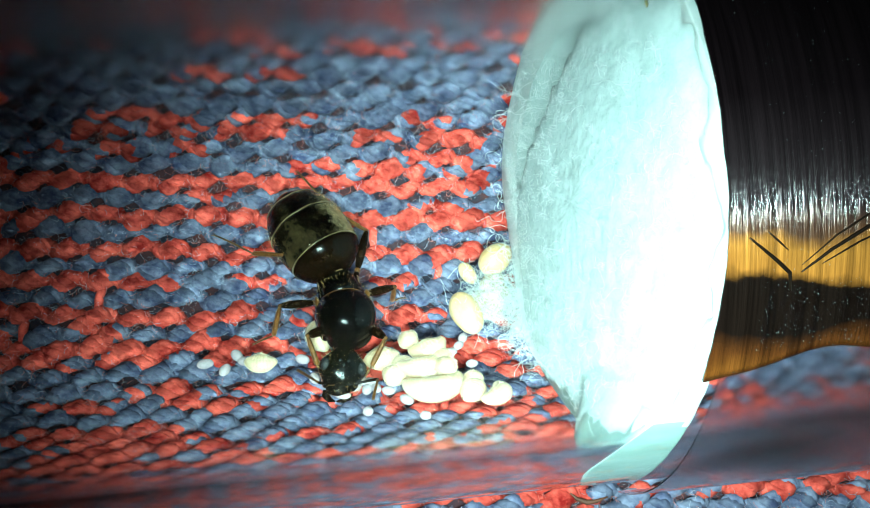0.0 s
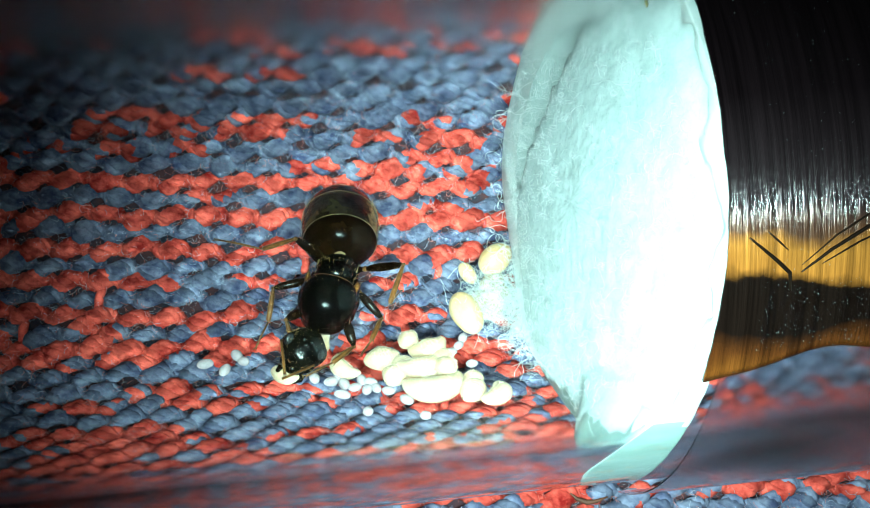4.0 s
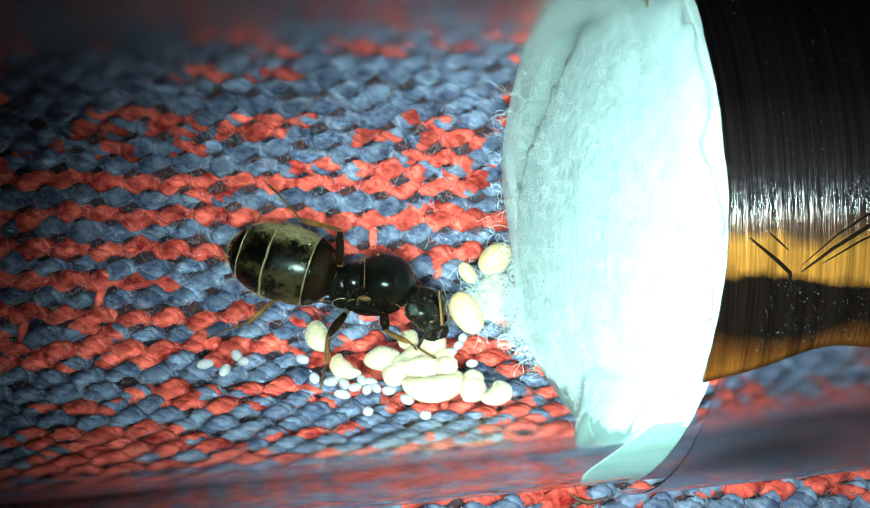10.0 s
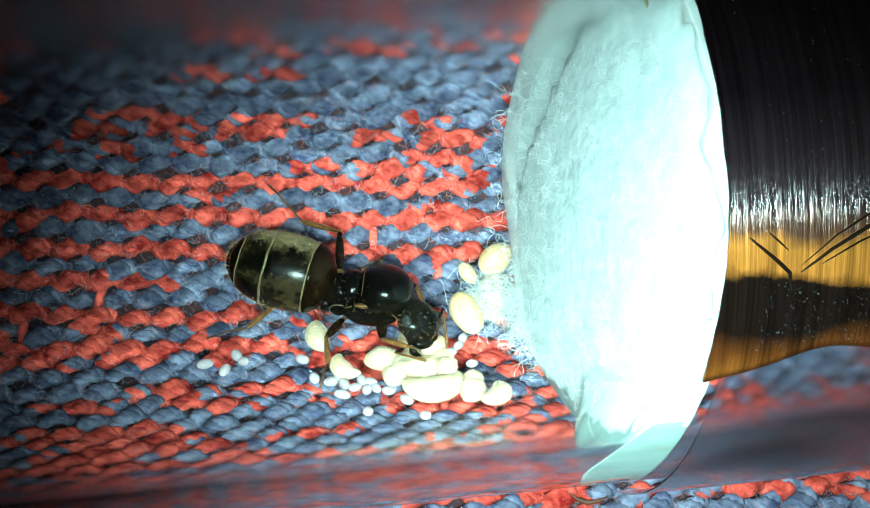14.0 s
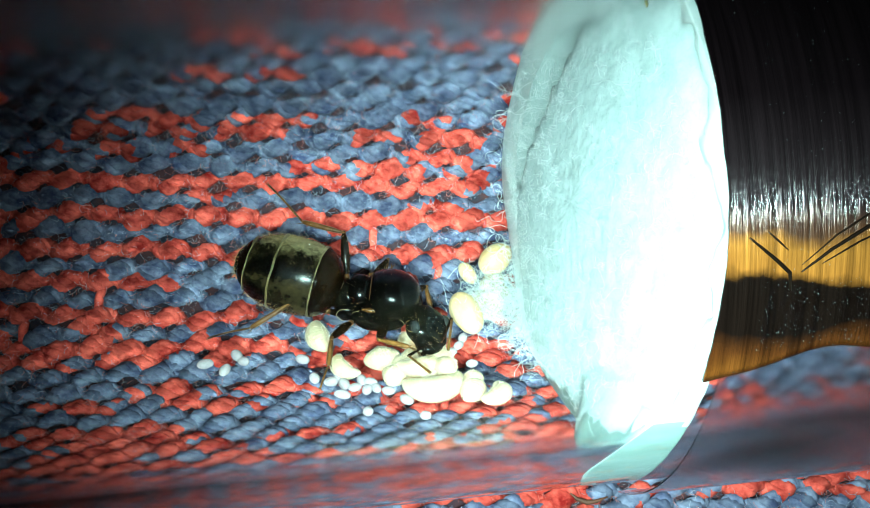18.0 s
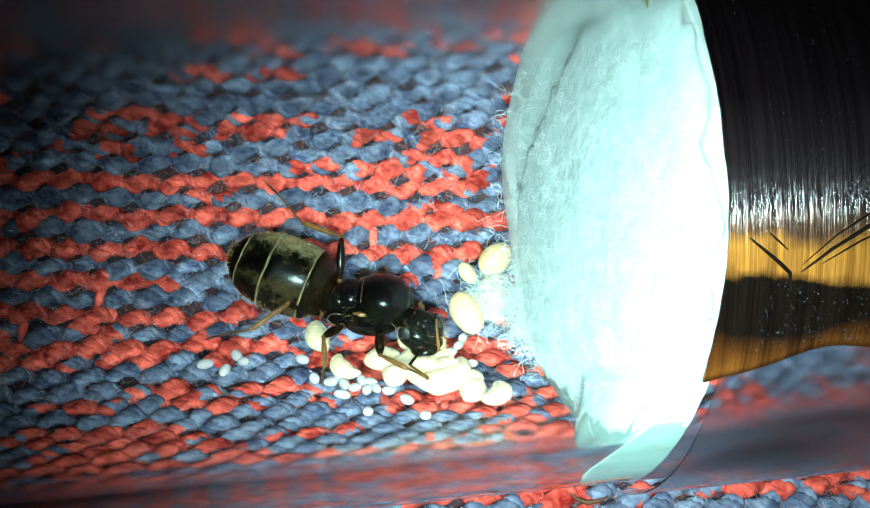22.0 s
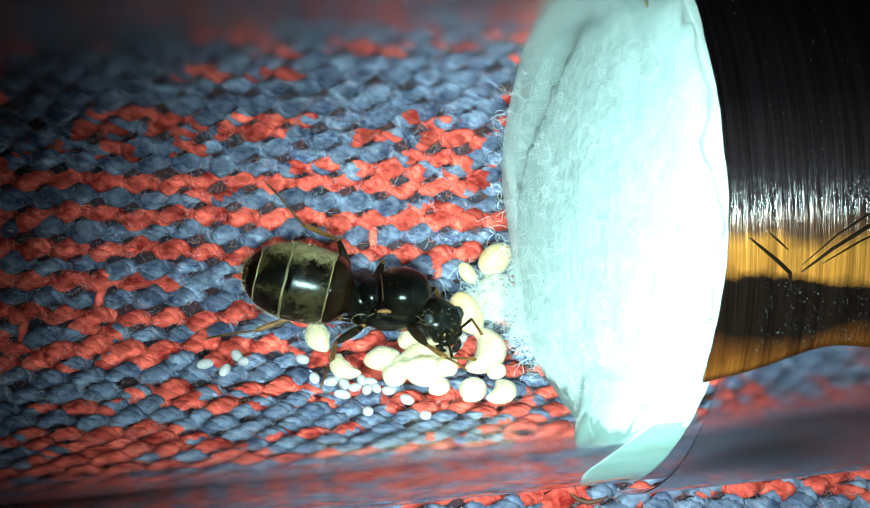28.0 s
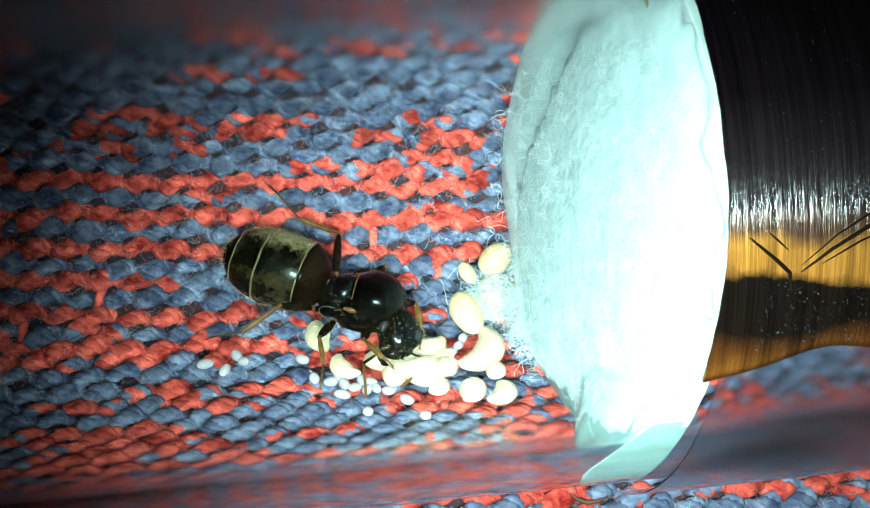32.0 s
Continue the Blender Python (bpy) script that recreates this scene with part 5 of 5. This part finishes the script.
        [(0, -5.93, -3.68, 2.75), (1, -6.01, -3.61, 3.4), (1.5, -6.08, -3.26, 2.49), (3, -6.15, -3.13, 2.41), (5.5, -6.01, -3.32, 2.43), (6, -6, -3.36, 3.06), (6.5, -5.92, -3.46, 1.91), (7, -5.77, -3.73, 3.4), (7.5, -4.21, -4.47, 4.69), (8, -4.22, -4.79, 3.09), (9, -4.21, -4.6, 4.47), (10, -4.26, -4.78, 3.15), (11, -4.3, -4.77, 3.19), (12, -4.22, -4.65, 3.39), (13, -4.22, -4.75, 3.38), (17, -4.19, -4.79, 3.8), (19, -4.18, -4.71, 3.69), (20, -4.19, -4.75, 4.09), (21, -4.26, -4.73, 4.15), (22, -4.31, -4.74, 4.06), (23, -4.34, -4.69, 3.75), (24, -4.31, -4.69, 3.73)] + [(25, -4.28, -4.8, 3.7), (28, -4.1, -4.78, 3.21), (29, -4.05, -4.86, 3.39), (30, -4.06, -4.96, 3.39), (31, -4.32, -4.81, 3.58), (32, -4.34, -4.69, 3.74)],
        [(0, -6.7, -3.97, 2.18), (1, -6.49, -4.06, 2.64), (1.5, -6.38, -4, 3.1), (2, -6.39, -4.01, 3), (3, -6.38, -3.91, 2.99), (5.5, -6.67, -4.02, 2.16), (6, -6.62, -3.98, 2.58), (6.5, -6.66, -4, 2.33), (7, -6.59, -3.95, 2.87), (7.5, -4.49, -5.39, 4.4), (8, -4.5, -5.5, 3.73), (9, -4.5, -5.45, 4.04), (10, -4.5, -5.49, 3.8), (12, -4.5, -5.48, 3.86), (14, -4.5, -5.42, 4.2), (17, -4.49, -5.36, 4.57), (19, -4.49, -5.4, 4.35), (20, -4.51, -5.53, 3.56), (21, -4.51, -5.53, 3.6), (22, -4.51, -5.54, 3.5), (23, -4.49, -5.38, 4.45), (25, -4.49, -5.37, 4.49)] + [(28, -4.5, -5.5, 3.78), (29, -4.5, -5.45, 4.06), (30, -4.5, -5.43, 4.15), (31, -4.49, -5.39, 4.37), (32, -4.49, -5.38, 4.45)],
    ),
    "left_hind": (
        [(0, -2.57, -0.24, 1.83), (1, -2.51, -0.24, 1.59), (1.5, -1.68, -1.82, 3.85), (2, -1.52, -1.81, 3.63), (3, -1.52, -1.87, 3.58), (5.5, -1.57, -1.03, 3.6), (6, -1.93, -0.41, 3.25), (6.5, -3.28, 0.04, 3.77), (7, -3.31, 0.11, 3.45), (7.5, -3.4, 0.03, 3.34), (8, -3.52, -0.06, 3.41), (9, -3.56, -0.15, 3.58), (10, -3.5, -0.21, 3.54), (11, -3.48, -0.14, 1.48), (12, -3.39, -0.22, 1.61), (14, -3.49, -0.21, 1.66), (17, -3.41, -0.24, 2.33), (19, -3.32, -0.31, 2.55), (20, -3.36, -0.6, 2.65), (21, -3.35, -0.55, 2.64), (23, -3.55, -0.32, 2.56), (25, -3.59, -0.45, 2.61)] + [(28, -3.55, -0.52, 2.62), (29, -3.36, -0.66, 2.66), (30, -3.39, -0.68, 2.65), (31, -3.44, -0.26, 1.96), (32, -3.53, -0.29, 1.73)],
        [(0, -3.71, 0.53, 2.3), (1, -3.67, 0.55, 1.95), (1.5, -2.04, -2.61, 5.01), (3, -1.92, -2.64, 4.75), (5.5, -1.89, -2.06, 2.63), (6, -2.1, -1.5, 4.2), (6.5, -4.33, 1.02, 3.56), (7, -4.4, 0.71, 2.71), (7.5, -4.7, 0.38, 2.79), (8, -4.7, 0.35, 2.68), (10, -4.71, 0.22, 2.88), (11, -4.72, 0.26, 2.1), (12, -4.73, 0.23, 1.95), (14, -4.72, 0.21, 2.29), (17, -4.73, 0.23, 1.96), (19, -4.68, 0.18, 2.61), (20, -4.62, 0.12, 2.71), (21, -4.63, 0.13, 2.7), (22, -4.72, 0.17, 2.35), (23, -4.73, 0.19, 1.9), (24, -4.82, 0.26, 2.23), (25, -4.82, 0.22, 2.24)] + [(28, -4.73, 0.12, 2.09), (29, -4.63, 0.04, 2.72), (30, -4.64, 0.05, 2.71), (31, -4.72, 0.26, 2.4), (32, -4.82, 0.33, 2)],
        [(0, -4.76, 2.06, 1.89), (1, -4.76, 2.08, 1.7), (1.5, -1.54, -2.65, 3.18), (3, -1.52, -2.67, 2.89), (5.5, -1.31, -1.89, 0.83), (6, -1.44, -1.8, 2.44), (6.5, -5.18, 1.79, 2.05), (7, -5.78, 1.67, 1.83), (7.5, -5.76, 1.67, 1.89), (8, -5.77, 1.67, 1.83), (10, -5.75, 1.64, 2.16), (11, -5.79, 1.71, 1.48), (12, -5.79, 1.71, 1.42), (14, -5.77, 1.68, 1.71), (17, -5.79, 1.71, 1.43), (20, -5.74, 1.62, 2.36), (21, -5.74, 1.63, 2.32), (22, -5.77, 1.67, 1.84), (23, -5.79, 1.71, 1.46), (28, -5.77, 1.68, 1.76), (29, -5.72, 1.6, 2.63), (30, -5.73, 1.6, 2.55)] + [(31, -5.77, 1.68, 1.71), (32, -5.8, 1.74, 1.18)],
    ),
    "right_hind": (
        [(0, -5.44, -0.91, 2.95), (1, -5.42, -0.78, 3.09), (1.5, -5.08, -0.56, 3.28), (2, -4.92, -0.52, 3.41), (3, -4.86, -0.45, 3.45), (5.5, -5.06, -0.34, 3.3), (6, -5.41, -0.39, 3.5), (6.5, -5.77, -0.79, 3.1), (7, -5.74, -1.17, 3.39), (7.5, -5.62, -2.16, 3.55), (8, -5.58, -2.27, 3.53), (9, -5.67, -2.24, 2.76), (10, -5.64, -2.3, 2.96), (11, -5.57, -2.34, 3.7), (12, -5.63, -2.5, 2.82), (13, -5.63, -2.5, 2.73), (14, -5.68, -2.55, 2.53), (17, -5.35, -2.56, 3.82), (19, -5.27, -2.55, 4.04), (20, -5.27, -2.67, 4.28), (21, -5.3, -2.57, 4.36), (22, -5.3, -2.51, 4.31)] + [(23, -5.53, -2.44, 4.06), (24, -5.44, -2.53, 4.19), (25, -5.45, -2.72, 3.1), (28, -5.07, -3.01, 3.31), (30, -4.87, -3.02, 3.34), (31, -5.31, -2.49, 4.02), (32, -5.56, -2.55, 4.26)],
        [(0, -6.49, -0.77, 1.95), (1, -6.47, -0.77, 2.09), (1.5, -6.34, -0.65, 2.57), (2, -6.15, -0.67, 2.65), (3, -6.06, -0.71, 2.67), (5.5, -6.16, -0.57, 2.39), (6, -6.35, -0.65, 2.42), (6.5, -6.37, -0.8, 1.78), (7, -6.49, -1.07, 2.16), (7.5, -6.69, -3.09, 3.24), (8, -6.69, -3.13, 3.18), (10, -6.66, -3.1, 3.6), (11, -6.69, -3.18, 3.31), (12, -6.68, -3.26, 3.45), (14, -6.7, -3.28, 3.26), (17, -6.61, -3.28, 3.74), (19, -6.54, -3.23, 4.2), (20, -6.56, -3.31, 4.45), (21, -6.54, -3.29, 4.53), (22, -6.52, -3.27, 4.48), (23, -6.64, -3.37, 4.02), (24, -6.67, -3.28, 4.37)] + [(25, -6.73, -3.37, 3.27), (29, -6.35, -3.4, 3.51), (30, -6.27, -3.39, 3.49), (31, -6.53, -3.24, 4.2), (32, -6.77, -3.32, 4.44)],
        [(0, -7.86, 0.07, 0.85), (1, -7.84, 0.07, 0.98), (1.5, -7.78, 0.05, 1.47), (2, -7.74, -0.04, 1.71), (3, -7.74, -0.11, 1.89), (5.5, -7.77, -0.17, 1.36), (6, -7.79, -0.17, 1.2), (6.5, -7.88, -0.15, 0.73), (7, -7.89, -0.28, 1.06), (7.5, -8.19, -3.59, 2.1), (8, -8.2, -3.6, 2.04), (10, -8.15, -3.56, 2.43), (11, -8.19, -3.59, 2.13), (12, -8.17, -3.58, 2.24), (14, -8.2, -3.59, 2.06), (17, -8.13, -3.55, 2.55), (20, -8.05, -3.49, 3.2), (21, -8.04, -3.48, 3.3), (22, -8.04, -3.49, 3.28), (23, -8.11, -3.53, 2.75), (24, -8.07, -3.51, 3.04), (25, -8.2, -3.6, 2.01)] + [(31, -8.07, -3.51, 3.03), (32, -8.08, -3.51, 3)],
    ),
}
# seconds and places of the elbows and tips of the antennae
FEELERS = {
    "right": (
        [(0, -4.5, -5.07, 5.46), (1, -4.97, -4.5, 5.29), (1.5, -5.9, -3.61, 4.19), (2, -5.98, -3.48, 4.13), (3, -6.39, -3.31, 4.03), (5.5, -4.2, -4.89, 5.05), (6, -3.11, -4.89, 4.87), (6.5, -1.21, -3.05, 4.09), (7, -1.52, -4.61, 4.34), (7.5, -0.95, -3.97, 4.56), (8, -0.99, -4.12, 4.37), (9, -1.03, -3.82, 4.3), (10, -1.25, -4.42, 3.7), (11, -1.64, -4.31, 4.52), (12, -1.38, -4.52, 4.45), (13, -1.12, -4.61, 4.49), (14, -2.02, -4.48, 4.15), (17, -1.62, -4.71, 4.39), (19, -1.67, -4.41, 4.76), (20, -2.36, -5.14, 4.35), (21, -2.32, -4.82, 4.82), (22, -1.64, -4.85, 4.74)] + [(23, -1.45, -4.53, 4.25), (24, -0.84, -4.63, 4.81), (25, 0.13, -4.92, 4.19), (28, -0.25, -4.75, 4.59), (29, -0.48, -5.43, 4.26), (30, 0.92, -4.91, 4.32), (31, -2.44, -4.56, 4.27), (32, -3.07, -4.76, 4.05)],
        [(0, -5.15, -4.75, 4.4), (1, -6.23, -4.29, 5.36), (1.5, -6.17, -3.75, 5.44), (2, -6.5, -3.78, 5.26), (3, -6.51, -4.23, 4.91), (5.5, -4.02, -5.38, 6.22), (6, -2.97, -5.23, 6.09), (6.5, -1.11, -4.01, 4.93), (7, -0.73, -5.58, 4.62), (7.5, -0.78, -4.33, 5.78), (8, -0.58, -3.88, 5.56), (9, -0.77, -4.25, 5.48), (10, -0.85, -4.66, 4.9), (11, -1.3, -4.83, 5.64), (12, -0.73, -5.17, 5.33), (13, -0.62, -4.43, 5.65), (14, -1.16, -4.7, 5.07), (17, -0.66, -4.82, 5.23), (19, -1.64, -5.13, 5.82), (20, -1.39, -5.94, 4.6), (21, -1.56, -5.35, 5.7), (22, -1.23, -5.12, 5.92)] + [(23, -0.65, -4.63, 5.24), (24, -1.47, -5.11, 5.82), (25, 0.89, -5.9, 4.52), (28, 0.32, -4.7, 5.74), (29, -0.07, -6.26, 5.14), (30, 1.22, -5.13, 5.55), (31, -2.79, -4.8, 5.47), (32, -3.08, -5.87, 4.68)],
    ),
    "left": (
        [(0, -2.67, -5.26, 4.6), (1, -4.1, -5.4, 5.41), (1.5, -5.53, -4.39, 5.1), (2, -5.53, -4.39, 5.11), (3, -5.74, -4.5, 5.07), (5.5, -2.85, -4.61, 4.61), (6, -2.17, -3.81, 3.6), (7, -0.92, -3.04, 4.05), (8, -0.4, -2.98, 4.19), (9, -0.35, -2.98, 4.18), (10, -0.39, -2.44, 3.5), (11, -0.43, -2.9, 3.58), (12, 0.06, -3.11, 4.17), (13, -0.32, -2.85, 3.57), (14, -0.32, -3.15, 3.7), (17, -0.01, -3.29, 3.81), (19, -0.39, -3.87, 4.74), (20, -0.2, -4.2, 4.42), (21, -0.48, -3.89, 4.26), (22, -0.6, -3.29, 3.86), (23, -0.39, -3.66, 4.58), (24, 0.14, -3.43, 3.84)] + [(25, 0.19, -3.56, 4.62), (28, 0.48, -3.5, 4.51), (29, 1.14, -4.46, 4.11), (30, 0.41, -3.26, 3.92), (31, -0.69, -4.25, 4.82), (32, -0.92, -4.86, 4.2)],
        [(0, -2.9, -5.71, 5.77), (1, -3.48, -5.87, 6.43), (1.5, -5.19, -5.17, 6.06), (2, -4.63, -4.98, 5.8), (3, -6.45, -4.4, 4.01), (5.5, -3.17, -5.36, 5.6), (6, -2.08, -3.8, 4.88), (7, -0.75, -3.15, 5.31), (8, -0.45, -4.13, 3.64), (9, -0.44, -4.1, 3.56), (10, -0.39, -3.71, 3.65), (11, -0.18, -4.14, 3.76), (12, -0.21, -4.35, 4.31), (13, -0.28, -3.93, 4.26), (14, -0.28, -4.41, 3.87), (17, -0.13, -4.33, 4.54), (19, -0.74, -4.49, 5.81), (20, -0.53, -5.43, 4.61), (21, -0.67, -5.14, 4.45), (22, -0.59, -4.56, 4.04), (23, -0.63, -4.34, 5.64), (24, 0.27, -4.69, 4.05)] + [(25, 0.71, -4.14, 3.6), (28, 0.57, -3.89, 5.72), (29, 1.53, -5.28, 5.01), (30, 0.54, -3.77, 5.09), (31, 0.04, -3.96, 3.81), (32, -1.9, -5.68, 4.29)],
    ),
}


def at(rows, t):
    """The row at t, between its neighbours."""
    ts = [r[0] for r in rows]
    return [float(np.interp(t, ts, [r[i] for r in rows])) for i in range(1, len(rows[0]))]


def aim(origin, target, up):
    """A pose with x from origin to target, z near up (mm)."""
    x = (target - origin).normalized()
    y = up.cross(x).normalized()
    return Matrix.Translation(origin * MM) @ Matrix((x, y, x.cross(y))).transposed().to_4x4()


def mm_place(m, v):
    return (m @ (v * MM)) / MM


def chain(start, lengths, places):
    """The poses of a row of stiff bones from start, each aimed at its place (mm)."""
    out = []
    for length, place in zip(lengths, places):
        out.append(aim(start, place, Vector((0, 0.05, 1))))
        start = start + (place - start).normalized() * length
    return out


def motions():
    times = [i * 0.25 for i in range(129)]
    stands = {t: wall_pose(*at(BODY, t)[:2], HALF_HEIGHT, at(BODY, t)[2]) @ pose(0, 0, 0, at(BODY, t)[3], 0, 0) for t in times}
    walk(queen, [(t, stands[t]) for t in times])
    swings = []
    for t in times:
        turn = stands[t].to_3x3() @ pose(0, 0, 0, 0, -at(ABDOMEN, t)[1], at(ABDOMEN, t)[0]).to_3x3()
        x = turn.col[0].normalized()
        y = Vector((0, -0.12, 1)).cross(x).normalized()
        level = Matrix((x, y, x.cross(y))).transposed()
        swings.append((t, Matrix.Translation(GASTER_JOINT * MM) @ (stands[t].to_3x3().inverted() @ level).to_4x4()))
    walk(gaster, swings)
    heads = {}
    for t in times:
        heading, droop, roll = at(HEAD, t)
        turn = pose(0, 0, 0, 0, 0, heading) @ pose(0, 0, 0, 0, droop, 0) @ pose(0, 0, 0, roll, 0, 0)
        heads[t] = Matrix.Translation(NECK * MM) @ (stands[t].to_3x3().inverted() @ turn.to_3x3()).to_4x4()
    walk(head, [(t, heads[t]) for t in times])
    for key, (hip, *lengths) in LEGS.items():
        poses = {t: chain(hip, lengths, [mm_place(stands[t].inverted(), Vector(at(rows, t))) for rows in JOINTS[key]]) for t in times}
        for k, limb in enumerate(limbs[key]):
            walk(limb, [(t, poses[t][k]) for t in times])
    for key, bones in feelers.items():
        side = 1 if key == "left" else -1
        poses = {t: chain(mm_place(heads[t], Vector((1.24, 0.2 * side, 0.30))), (1.02, 1.28), [mm_place(stands[t].inverted(), Vector(at(rows, t))) for rows in FEELERS[key]]) for t in times}
        for k, bone in enumerate(bones):
            walk(bone, [(t, poses[t][k]) for t in times])
    for key, (h, rows) in MOVED.items():
        walk(movers[key], [(t, wall_pose(x, y, h, yaw)) for t, x, y, yaw in rows])


motions()
